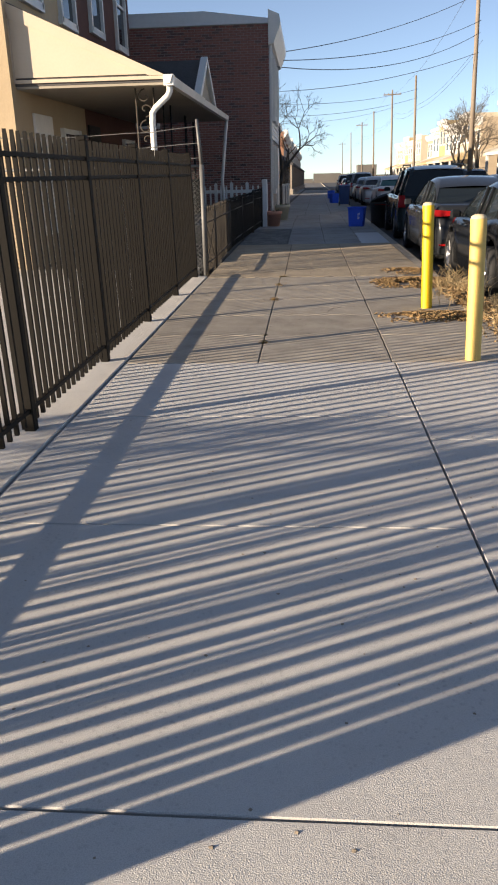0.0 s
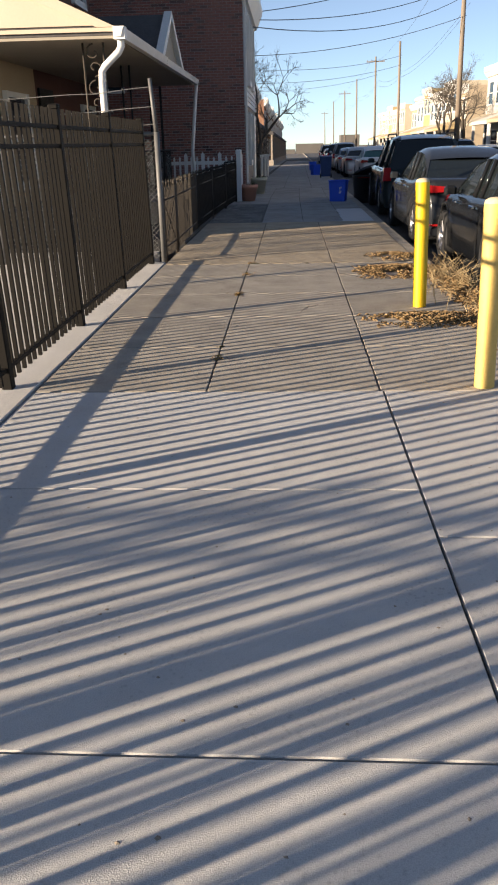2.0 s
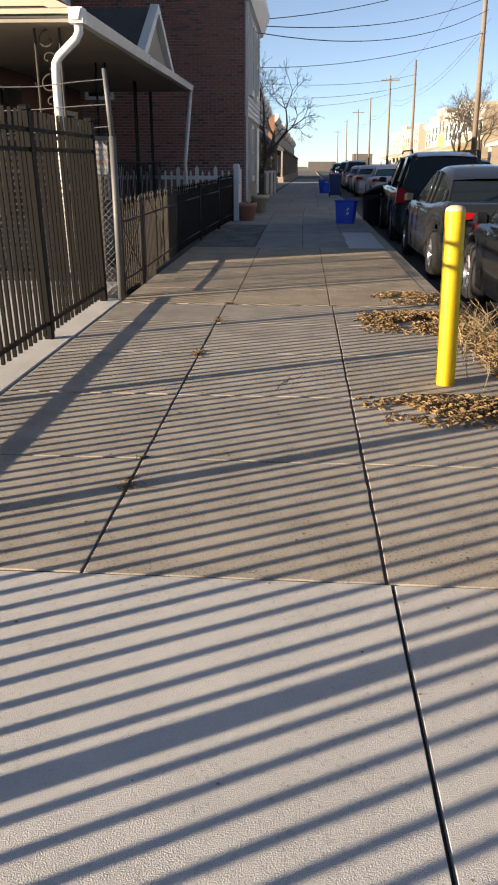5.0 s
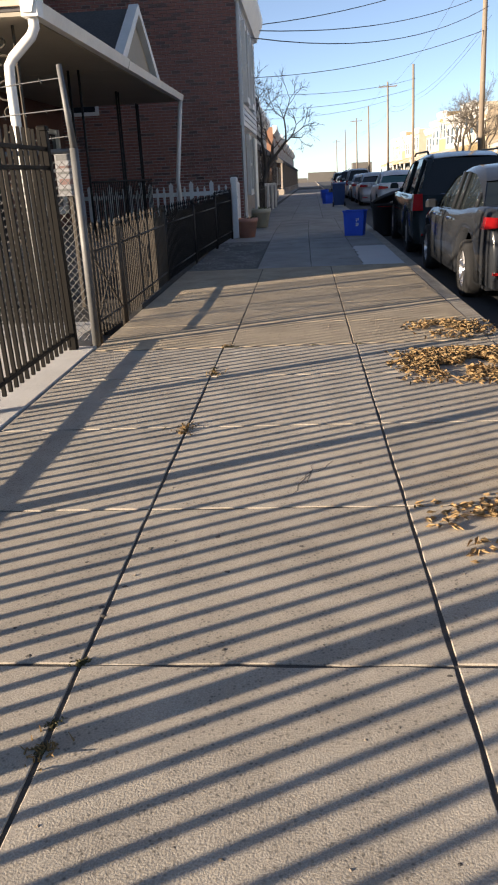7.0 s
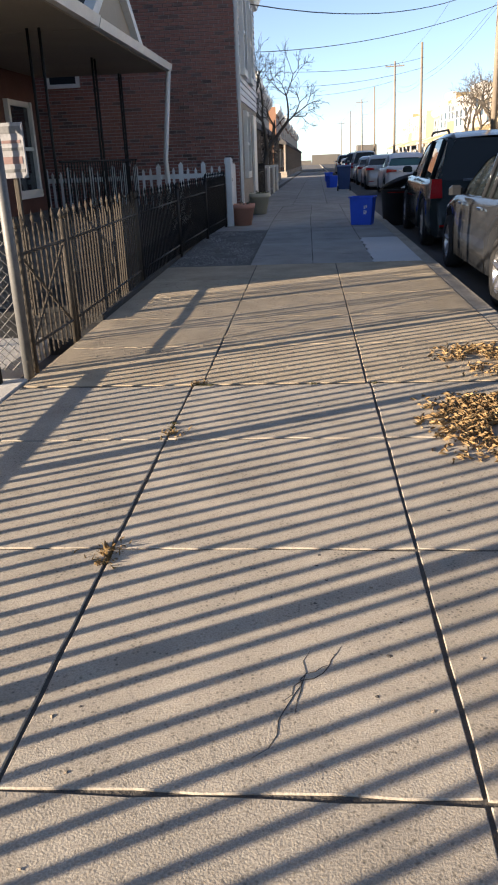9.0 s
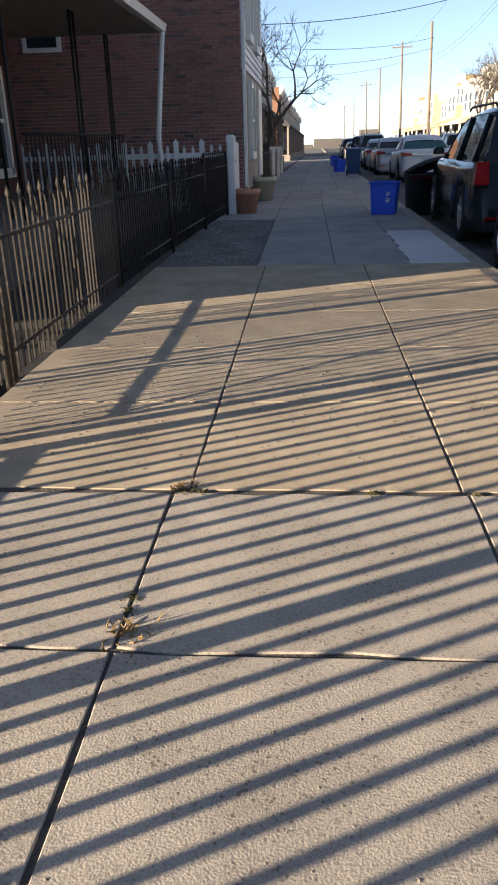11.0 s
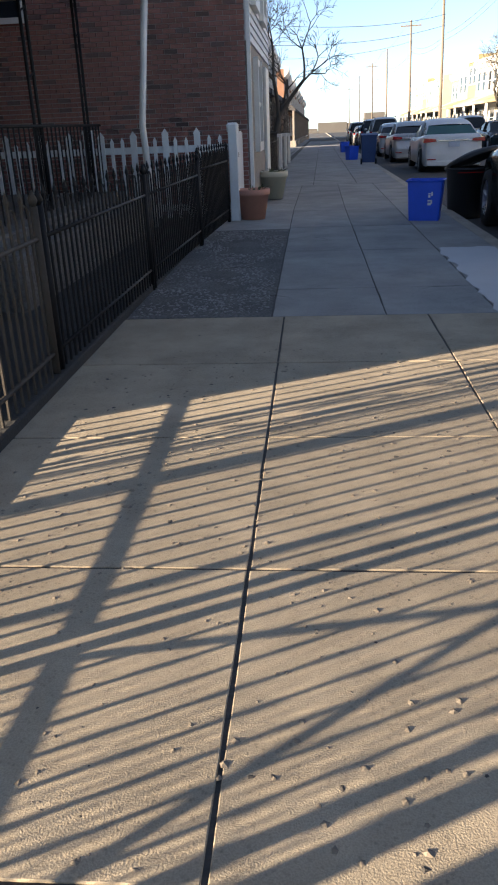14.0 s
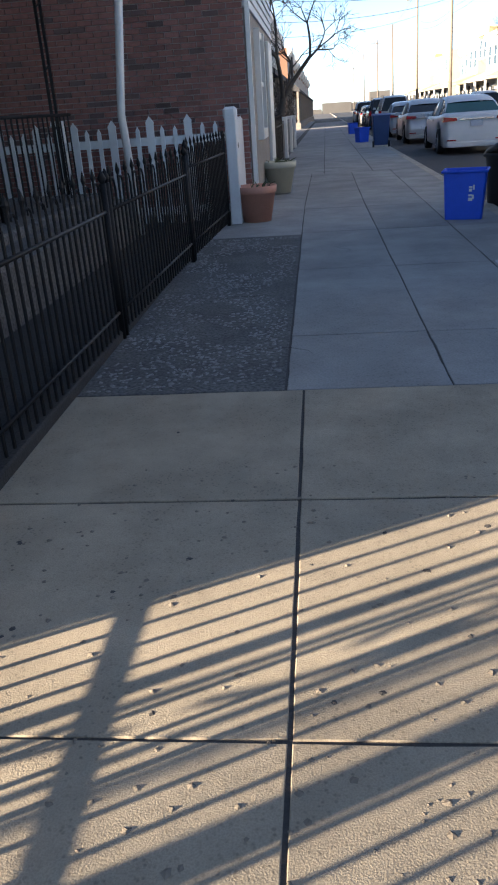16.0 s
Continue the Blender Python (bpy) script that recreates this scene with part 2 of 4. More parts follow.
# ---- mesh tools ----
class Shape:
    """Collects boxes, tubes and prisms in one mesh."""

    def __init__(self):
        self.v, self.f, self.m, self.smooth, self.k = [], [], [], [], 0

    def add(self, verts, faces, smooth=False):
        o = len(self.v)
        self.v += [tuple(p) for p in verts]
        for q in faces:
            self.f.append([o + i for i in q])
            self.m.append(self.k)
            self.smooth.append(smooth)
        return self

    def box(self, x0, x1, y0, y1, z0, z1, c=0.0):
        """A box with chamfered upright and top edges of c."""
        if c <= 0:
            v = [(x, y, z) for z in (z0, z1) for x, y in ((x0, y0), (x1, y0), (x1, y1), (x0, y1))]
            return self.add(v, [(3, 2, 1, 0), (4, 5, 6, 7), (0, 1, 5, 4), (1, 2, 6, 5), (2, 3, 7, 6), (3, 0, 4, 7)])
        ring = [(x0 + c, y0), (x1 - c, y0), (x1, y0 + c), (x1, y1 - c), (x1 - c, y1), (x0 + c, y1), (x0, y1 - c), (x0, y0 + c)]
        cx, cy = (x0 + x1) / 2, (y0 + y1) / 2
        top = [(x - c * (1 if x > cx else -1) * (abs(x - cx) > (x1 - x0) / 2 - c * 0.5), y - c * (1 if y > cy else -1) * (abs(y - cy) > (y1 - y0) / 2 - c * 0.5)) for x, y in ring]
        v = [(x, y, z0) for x, y in ring] + [(x, y, z1 - c) for x, y in ring] + [(x, y, z1) for x, y in top]
        f = [tuple(range(7, -1, -1)), tuple(range(16, 24))]
        for r in (0, 8):
            f += [(r + i, r + (i + 1) % 8, r + 8 + (i + 1) % 8, r + 8 + i) for i in range(8)]
        return self.add(v, f)

    def tube(self, pts, r, n=8, cap=True):
        """A round bar along points; r is one radius or one for each point."""
        pts = [Vector(p) for p in pts]
        rs = r if isinstance(r, (list, tuple)) else [r] * len(pts)
        v, f = [], []
        for i, p in enumerate(pts):
            d = (pts[min(i + 1, len(pts) - 1)] - pts[max(i - 1, 0)]).normalized()
            if i == 0:
                a = d.cross((0, 0, 1)) if abs(d.z) < 0.95 else d.cross((1, 0, 0))
            else:
                a = a - d * a.dot(d)
            a.normalize()
            b = d.cross(a)
            v += [p + (a * math.cos(t) + b * math.sin(t)) * rs[i] for t in (2 * math.pi * k / n for k in range(n))]
        for i in range(len(pts) - 1):
            f += [(i * n + k, i * n + (k + 1) % n, (i + 1) * n + (k + 1) % n, (i + 1) * n + k) for k in range(n)]
        if cap:
            f += [tuple(range(n - 1, -1, -1)), tuple(range((len(pts) - 1) * n, len(pts) * n))]
        return self.add(v, f, n > 5)

    def prism(self, outline, axis, a, b):
        """An outline in the plane square to axis, drawn out from a to b. x: (y, z); y: (x, z); z: (x, y)."""
        put = {"x": lambda p, t: (t, p[0], p[1]), "y": lambda p, t: (p[0], t, p[1]), "z": lambda p, t: (p[0], p[1], t)}[axis]
        n = len(outline)
        v = [put(p, a) for p in outline] + [put(p, b) for p in outline]
        return self.add(v, [tuple(range(n - 1, -1, -1)), tuple(range(n, 2 * n))] + [(i, (i + 1) % n, n + (i + 1) % n, n + i) for i in range(n)])

    def lathe(self, prof, cx=0, cy=0, n=20, smooth=True):
        v = [(cx + r * math.cos(2 * math.pi * k / n), cy + r * math.sin(2 * math.pi * k / n), z) for r, z in prof for k in range(n)]
        f = [(i * n + k, i * n + (k + 1) % n, (i + 1) * n + (k + 1) % n, (i + 1) * n + k) for i in range(len(prof) - 1) for k in range(n)]
        return self.add(v, f, smooth)

    def data(self, name, mats):
        me = bpy.data.meshes.new(name)
        me.from_pydata(self.v, [], self.f)
        for m in (mats if isinstance(mats, (list, tuple)) else [mats]):
            me.materials.append(m)
        me.polygons.foreach_set("material_index", self.m)
        me.polygons.foreach_set("use_smooth", self.smooth)
        bm = bmesh.new()
        bm.from_mesh(me)
        bmesh.ops.recalc_face_normals(bm, faces=bm.faces)
        bm.to_mesh(me)
        bm.free()
        me.update()
        return me

    def done(self, name, mats, parent=None, m=None):
        ob = new(name, self.data(name, mats))
        if parent:
            ob.parent = parent
        if m is not None:
            ob.matrix_basis = m
        return ob


def part(name, data, parent, m):
    """One more object on a shared mesh."""
    ob = new(name, data)
    ob.parent = parent
    ob.matrix_basis = m
    return ob


def thing(name, label, category, m=None, group="", kind=""):
    ob = new(name)
    ob.empty_display_size = 0.1
    if m is not None:
        ob.matrix_basis = m
    return tagged(ob, label, category, group, kind)


def setting(ob, label, category=""):
    return tagged(ob, label, category, kind="structure")


# ---- ground, road, kerb ----
KERB = 1.56
rnd = random.Random(7)


def dip(y):
    """The street falls gently away beyond the corner house."""
    return -.009 * max(0, y - 24)


def sway(y):
    """The street bears slightly off beyond the corner house."""
    return .012 * max(0, y - 24)


def strip(x0, x1, y0, y1, z0, z1):
    """A long bed that follows the street's fall and bend."""
    s = Shape()
    ys = [y0] + [y for y in (24.0,) if y0 < y < y1] + [y1]
    v = [(x + sway(y), y, z + dip(y)) for y in ys for x, z in ((x0, z0), (x1, z0), (x1, z1), (x0, z1))]
    f = [(3, 2, 1, 0), tuple(range(len(v) - 4, len(v)))]
    for k in range(len(ys) - 1):
        f += [(4 * k + a, 4 * k + (a + 1) % 4, 4 * k + 4 + (a + 1) % 4, 4 * k + 4 + a) for a in range(4)]
    return s.add(v, f)


setting(strip(-900, 900, -300, 1500, -1.6, -0.16).done("ground", FARGROUND), "grey brown bare ground of the blocks around", "ground")
setting(strip(KERB + 0.16, 10.2, -60, 420, -0.3, -0.13).done("road", ASPHALT), "dark worn asphalt street between parked cars", "road")
kerb = setting(strip(KERB, KERB + 0.155, -40, 420, -0.3, -0.004).done("kerb", CONC_OLD), "worn grey concrete kerb along the street", "kerb")
setting(strip(-1.74, KERB - 0.004, -40, 5.84, -0.25, -0.022).done("pavement_bed", JOINT), "dark earth and tar in the pavement joints", "ground")
setting(strip(-1.74, KERB - 0.004, 5.844, 120, -0.25, -0.0055).done("pavement_bed_old", JOINT), "dark earth filling the joints of the old pavement", "ground")
setting(strip(10.2, 14.0, -60, 420, -0.3, 0.0).done("pavement_far", CONC_FAR), "pale concrete pavement across the street", "pavement")
setting(Shape().box(-40, -2.06, -40, 12.7, -0.25, -0.01).done("yard_ground", CONC_NEW), "pale concrete yard behind the steel fence", "ground")
setting(Shape().box(-2.06, -1.765, -40, 11.42, -0.25, 0.008, 0.004).done("fence_strip", CONC_NEW), "pale concrete strip under the steel fence", "kerb")
setting(Shape().box(-12, -1.76, 12.7, 23.9, -0.25, -0.02).done("front_yard_ground", YARD), "very dark mottled concrete of the front yards", "ground")
setting(strip(-12, -1.76, 23.9, 120, -0.25, -0.02).done("far_yard_ground", CONC_FAR), "grey concrete of the farther front yards", "ground")

# ---- houses on the near side ----
def window(name, x, y0, y1, z0, z1, parent, side=1, panes=2):
    """A sash window in a wall that faces +x (side 1) or -x (side -1), at the wall's face x."""
    s = Shape()
    d = 0.05 * side
    xa, xb = sorted((x - 0.02 * side, x + d))
    for a, b, c, e in ((y0 - .09, y0, z0 - .09, z1 + .09), (y1, y1 + .09, z0 - .09, z1 + .09), (y0, y1, z1, z1 + .09), (y0 - .12, y1 + .12, z0 - .14, z0 - .001), (y0, y1, (z0 + z1) / 2 - .03, (z0 + z1) / 2 + .03)):
        s.box(xa, xb + (0.03 if c < z0 else 0), a, b, c, e)
    f = s.done("frame", TRIM, parent)
    xg = sorted((x + 0.004 * side, x + 0.014 * side))
    Shape().box(xg[0], xg[1], y0, y1, z0, z1).done("pane", PANE, parent)
    return f


def window_y(x0, x1, y, z0, z1, parent, trim=None):
    """A sash window in a wall that faces -y, at the wall's face y."""
    s = Shape()
    for a, b, c, e in ((x0 - .08, x0, z0 - .08, z1 + .08), (x1, x1 + .08, z0 - .08, z1 + .08), (x0, x1, z1, z1 + .08), (x0, x1, z0 - .08, z0), (x0, x1, (z0 + z1) / 2 - .03, (z0 + z1) / 2 + .03)):
        s.box(a, b, y - 0.05, y + 0.02, c, e)
    s.done("frame", trim or TRIM, parent)
    Shape().box(x0, x1, y - 0.016, y - 0.004, z0, z1).done("pane", PANE, parent)


FRONT = -5.0
hA = thing("house", "cream stucco row house with a cream porch awning", "house")
Shape().box(-16, FRONT, 12.75, 16.95, -0.2, 7.4).done("wall", CREAM_WALL, hA)
Shape().box(-16.1, FRONT + .25, 12.65, 16.95, 7.4, 7.75, 0.04).done("cornice", TRIM, hA)
for y in (13.7, 15.8):
    window("window", FRONT, y, y + 0.85, 4.4, 6.1, hA)
window("window", FRONT, 15.2, 16.2, 0.9, 2.3, hA)
Shape().box(FRONT, FRONT + 0.05, 13.6, 14.55, 0.5, 2.55, 0.01).done("door", TRIM, hA)
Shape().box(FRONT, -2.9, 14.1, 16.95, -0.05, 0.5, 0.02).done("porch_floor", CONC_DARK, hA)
GUT = -2.52
s = Shape()
s.prism([(FRONT, 2.90), (GUT, 2.90), (GUT, 2.98), (FRONT, 4.12)], "y", 12.95, 16.96)
s.done("porch_roof", SHINGLE, hA)
s = Shape()
s.prism([(FRONT + 0.02, 3.02), (GUT - 0.30, 3.02), (FRONT + 0.02, 3.90)], "y", 12.925, 12.948)
s.done("awning_side", CREAM, hA)
s = Shape()
s.prism([(FRONT - .08, 2.94), (GUT + 0.02, 2.94), (GUT + 0.02, 2.99), (FRONT - .08, 2.99)], "y", 12.91, 12.949)
s.prism([(FRONT - .08, 3.92), (GUT - 0.25, 2.995), (GUT, 2.995), (GUT, 3.0), (FRONT - .08, 4.14)], "y", 12.90, 12.949)
s.box(FRONT - .08, FRONT + .02, 12.90, 12.949, 2.995, 3.95)
s.done("trim", CREAM, hA)
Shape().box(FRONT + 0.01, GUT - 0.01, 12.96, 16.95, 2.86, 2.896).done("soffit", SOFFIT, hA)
s = Shape()
s.prism([(GUT, 2.87), (GUT + 0.09, 2.87), (GUT + 0.13, 2.99), (GUT, 2.99)], "y", 12.86, 16.95)
s.done("gutter", TRIM, hA)
s = Shape()
s.tube([(GUT + .06, 12.98, 2.9), (GUT + .06, 12.98, 2.76), (GUT + .02, 12.98, 2.69), (GUT - .2, 13.02, 2.52), (GUT - .25, 13.02, 2.45), (GUT - .26, 13.02, 2.3), (GUT - .26, 13.02, 0.05)], 0.05, 10)
s.box(GUT - .02, GUT + .14, 12.88, 13.06, 2.84, 3.0)
s.done("downspout", TRIM, hA)


def scroll_post(x, y, z0, z1, parent, mat_, w=0.26):
    """A flat wrought-iron porch post with scrolls between two bars."""
    s = Shape()
    for d in (-w / 2, w / 2):
        s.tube([(x + d, y, z0), (x + d, y, z1)], 0.016, 6)
    n = max(2, int((z1 - z0) / 0.42))
    for k in range(n):
        zc = z0 + (k + 0.5) * (z1 - z0) / n
        for sg in (1, -1):
            pts = []
            for i in range(15):
                a = sg * 1.57 + i * 0.42 * sg
                r = (w / 2 - 0.02) * (1 - i / 17)
                pts.append((x + math.cos(a) * r * sg, y, zc + sg * 0.1 + math.sin(a) * r * 0.9))
            s.tube(pts, 0.012, 5)
    s.done("scroll_post", mat_, parent)


scroll_post(-2.95, 13.35, 0.0, 2.87, hA, RUST, 0.3)
s = Shape()
for d in (0, .15):
    s.tube([(-3.25 + d, 16.7, 0.45), (-3.25 + d, 16.7, 2.87)], .018, 6)
s.done("iron_post", IRON, hA)

board = thing("notice_board", "weathered white notice with red and grey bars on a porch post", "sign", pose(-2.52, 13.7, 1.22))
Shape().box(-.13, .13, -.012, .012, 0, .46, .004).done("panel", SIGN, board)
Shape().box(-.022, .022, .013, .05, -1.24, .46, .006).done("stake", RUST, board)
for k, (z, w_, m_) in enumerate(((.37, .22, GALV), (.29, .20, SIGNRED), (.23, .22, GALV), (.12, .20, SIGNRED), (.05, .22, GALV))):
    Shape().box(-w_ / 2, w_ / 2, -.016, -.0125, z, z + (.06 if k in (0, 3) else .025)).done("printed_bar", m_, board)

hB = thing("house", "dark brown brick row house with a gabled porch", "house")
Shape().box(-16, FRONT, 16.952, 22.0, -0.2, 7.4).done("wall", BROWNBRICK, hB)
Shape().box(-16.1, FRONT + .3, 16.952, 22.05, 7.4, 7.8, 0.04).done("cornice", IRON, hB)
for y in (18.0, 20.4):
    window("window", FRONT, y, y + 0.9, 4.6, 6.4, hB)
window("window", FRONT, 20.3, 21.3, 0.9, 2.3, hB)
Shape().box(FRONT, FRONT + 0.05, 17.05, 17.95, 0.5, 2.55, 0.01).done("door", IRON, hB)
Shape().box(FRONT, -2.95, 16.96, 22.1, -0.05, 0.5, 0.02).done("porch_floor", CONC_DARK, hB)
s = Shape()
s.prism([(FRONT, 2.9), (GUT, 2.90), (GUT, 2.97), (FRONT, 3.9)], "y", 16.97, 22.15)
s.prism([(17.05, 2.99), (19.9, 2.99), (18.45, 3.92)], "x", FRONT, GUT - 0.12)
s.done("porch_roof", SHINGLE, hB)
s = Shape()
s.prism([(17.15, 2.99), (19.8, 2.99), (18.45, 3.82)], "x", GUT - 0.118, GUT - 0.07)
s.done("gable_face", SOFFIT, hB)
s = Shape()
for ya, yb in ((16.95, 18.45), (19.95, 18.45)):
    s.prism([(ya, 2.93), (ya + (yb - ya) * .07, 2.93), (yb, 3.84), (yb, 3.98), (ya, 3.04)], "x", GUT - 0.12, GUT + 0.03)
s.prism([(GUT, 2.87), (GUT + 0.09, 2.87), (GUT + 0.12, 2.98), (GUT, 2.98)], "y", 17.0, 22.17)
s.done("trim", TRIM, hB)
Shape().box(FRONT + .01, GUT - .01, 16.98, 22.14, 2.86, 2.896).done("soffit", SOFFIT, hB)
Shape().tube([(GUT + .05, 22.1, 2.88), (GUT - .12, 22.1, 1.32), (GUT - 0.05, 22.1, 0)], 0.045, 10).done("awning_pole", TRIM, hB)
for y, x in ((19.6, -3.25), (22.0, -3.4)):
    s = Shape()
    for d in (0, 0.17):
        s.tube([(x, y + d, 0.0), (x, y + d, 2.87)], 0.018, 6)
    for z in (0.6, 1.2, 1.8, 2.4):
        s.tube([(x, y, z), (x, y + .17, z + .06)], 0.01, 5)
    s.done("iron_post", IRON, hB)
s = Shape()
s.tube([(-3.2, 17.2, 1.35), (-3.2, 22.0, 1.35)], 0.018, 6)
for i in range(34):
    s.tube([(-3.2, 17.3 + i * .14, 0.5), (-3.2, 17.3 + i * .14, 1.35)], 0.009, 4)
s.done("porch_rail", IRON, hB)

# brick corner building
WY, WX = 23.85, -1.34
hC = thing("house", "red brick corner house with white siding on its front", "house")
Shape().box(-14, WX - 0.02, WY + 0.012, 29.6, -0.2, 5.5).done("wall", MORTAR, hC)
s = Shape()
s.prism([(-14, 5.5), (WX + .05, 5.5), (WX + .05, 5.62), (-3.2, 5.86), (-14, 5.86)], "y", WY - .06, 29.6)
s.done("roof_edge", ROOFMEM, hC)
s = Shape()
s.prism([(WX - .03, 4.95), (WX + .12, 4.98), (WX + .30, 5.40), (WX + .32, 5.55), (WX + .28, 5.72), (WX - .03, 5.84)], "y", WY - .10, 29.7)
s.done("cornice", TRIM, hC)
# front: siding over stone
s = Shape()
z = 2.45
while z < 4.95:
    s.prism([(WX - .019, z), (WX + .05, z), (WX + .03, z + .125), (WX - .019, z + .125)], "y", WY + .02, 29.5)
    z += 0.13
s.done("siding", SIDING, hC)
Shape().box(WX - .019, WX + .03, WY + .02, 29.5, -.1, 2.44, 0.01).done("stone_front", STONE, hC)
s = Shape()
s.box(WX + .005, WX + .06, WY - .012, WY + .07, 0, 4.95)
s.done("corner_board", TRIM, hC)
window("window", WX + 0.03, 24.9, 25.8, 1.0, 2.2, hC)
window("window", WX + 0.05, 24.5, 25.3, 3.1, 4.6, hC)
window("window", WX + 0.05, 26.5, 27.3, 3.1, 4.6, hC)
Shape().box(WX + .031, WX + .09, 27.4, 28.4, 0.2, 2.3, 0.01).done("door", TRIM, hC)
window_y(-5.31, -4.74, WY, 2.89, 4.34, hC)


# ---- steel picket fence ----
FX = -1.93
fence = thing("steel_fence", "dark bronze steel picket fence on a concrete strip", "fence")
PANEL, FIRST = 1.80, 0.5
post = Shape().box(-.035, .035, -.035, .035, 0.0, 1.74, .006).box(-.042, .042, -.042, .042, 1.74, 1.775, .012).data("post", STEEL)
NP = 15
picket = Shape()
picket.prism([(-.0125, 0.05), (.0125, 0.05), (.0125, 1.66), (0, 1.75), (-.0125, 1.66)], "x", -.0125, .0125)
picket = picket.data("picket", STEEL)
rail = Shape().box(-.019, .019, .035, PANEL - .035, -.014, .014, .003).data("rail", STEEL)


def fence_run(parent, m, panels, lean, count):
    """Panels of pickets along +y from the first post."""
    for i in range(panels + 1):
        y = i * PANEL
        part("post", post, parent, m @ pose(0, y, 0.008, 0, -lean, 0))
        if i == panels:
            break
        for z in (0.14, 1.475, 1.615):
            part("rail", rail, parent, m @ pose(-z * .0175 * lean, y, z))
        for k in range(count):
            part("picket", picket, parent, m @ pose(rnd.uniform(-.003, .003), y + (k + 1) * PANEL / (count + 1), 0.0, rnd.uniform(-.25, .25), rnd.uniform(-.2, .2) - lean, 0))


fence_run(fence, pose(FX, FIRST, 0), 6, 1.0, NP)
inner = thing("steel_fence", "dark bronze steel picket fence returning across the yard", "fence")
fence_run(inner, pose(FX - .02, FIRST - .10, -.012, 0, 0, 90), 5, 0.0, 10)

# ---- chain-link fence with barbed wire ----
clf = thing("chain_link_fence", "galvanised chain-link fence with sagging barbed wire", "fence")
CY, CX = 11.55, -1.80
s = Shape().tube([(CX, CY, -.03), (CX, CY, 1.62)], 0.036, 12)
s.tube([(CX, CY, 1.62), (CX - .05, CY + .02, 2.24)], [0.03, 0.022], 8)
s.done("post", GALV, clf)
Shape().tube([(CX - .03, CY, 1.60), (-6.0, CY, 1.60)], 0.02, 8).done("rail", GALV, clf)
for x in (-4.0, -6.0):
    Shape().tube([(x, CY, -.03), (x, CY, 1.62)], 0.025, 8).done("post", GALV, clf)
s = Shape()
for k in range(-26, 68):
    for sg in (1, -1):
        pts = []
        for j in range(27):
            zz = 0.03 + j * 0.0575
            xx = CX - 0.03 - k * 0.065 + sg * (zz) * 1.0 - (1.6 if sg > 0 else 0)
            if -6.0 < xx < CX - .02:
                pts.append((xx, CY + 0.004 * sg * (1 if j % 2 else -1), zz))
        if len(pts) > 1:
            s.tube([pts[0], pts[-1]], 0.0032, 4, False)
s.done("wire_mesh", GALV, clf)
s = Shape()
for z in (1.72, 1.93, 2.14):
    a = Vector((CX - 0.05 * (z - 1.6) / .6, CY + .01, z))
    pts = [a + Vector((-i * 0.35, 0.02, -0.10 * math.sin(math.pi * i / 12) + rnd.uniform(-.012, .012))) for i in range(13)]
    s.tube(pts, 0.005, 5)
    for i in range(1, 24):
        c = pts[0].lerp(pts[-1], i / 24) + Vector((0, 0, -0.10 * math.sin(math.pi * i / 24)))
        s.tube([c + Vector((-.01, 0, .022)), c + Vector((.01, 0, -.022))], 0.0025, 3)
        s.tube([c + Vector((.0, .02, .0)), c + Vector((.0, -.02, .0))], 0.0025, 3)
s.done("barbed_wire", GALV, clf)

# ---- low iron fence of the front yards ----
def iron_panel(name, label, y0, y1, x0, x1, h, mat_, posts=True):
    t = thing(name, label, "fence", group="low iron fence panels")
    n = int((y1 - y0) / 0.088)
    s = Shape()
    xa = lambda y: x0 + (x1 - x0) * (y - y0) / (y1 - y0)
    for z in (0.17, h - 0.22):
        Shape().tube([(x0, y0, z), (x1, y1, z)], 0.012, 6).done("rail", mat_, t)
    s = Shape()
    for k in range(1, n):
        y = y0 + (y1 - y0) * k / n
        top = h - .1 + (0.06 if k % 2 else 0)
        s.tube([(xa(y), y, 0.04), (xa(y), y, top)], 0.0085, 5)
        if k % 2:
            s.tube([(xa(y), y, top), (xa(y), y, top + .03), (xa(y), y, top + .08)], [0.006, 0.016, 0.001], 5)
        else:
            w = (y1 - y0) / n
            pts = [(xa(y) , y + w * 0.5 * math.cos(a) - w * .5, top + w * .6 * math.sin(a)) for a in (i * .45 for i in range(8))]
            s.tube(pts, 0.006, 4)
    s.done("bar", mat_, t)
    if posts:
        for y in (y0, y1):
            s = Shape().tube([(xa(y), y, -.02), (xa(y), y, h - .06)], 0.022, 8)
            s.tube([(xa(y), y, h - .06), (xa(y), y, h - .03), (xa(y), y, h + .02)], [0.012, 0.028, 0.004], 8)
            s.done("post", mat_, t)
    return t


gate = iron_panel("iron_gate", "rust-worn iron yard gate standing shut", 11.66, 12.52, -1.79, -1.76, 1.0, RUST)
Shape().tube([(-1.79, 11.7, 0.75), (-1.765, 12.48, 0.18)], 0.012, 5).tube([(-1.79, 11.7, 0.18), (-1.765, 12.48, 0.75)], 0.012, 5).done("brace", RUST, gate)
iron_panel("iron_fence", "rust-worn iron yard fence panel with hooped tops", 12.6, 15.2, -1.76, -1.78, 1.0, RUST)
iron_panel("iron_fence", "black wrought-iron yard fence with spear tops", 15.28, 17.7, -1.78, -1.74, 1.0, IRON)
iron_panel("iron_fence", "black wrought-iron yard fence with spear tops", 17.78, 20.2, -1.74, -1.66, 1.0, IRON)
iron_panel("iron_fence", "black wrought-iron yard fence with spear tops", 20.28, 22.45, -1.66, -1.56, 1.05, IRON)
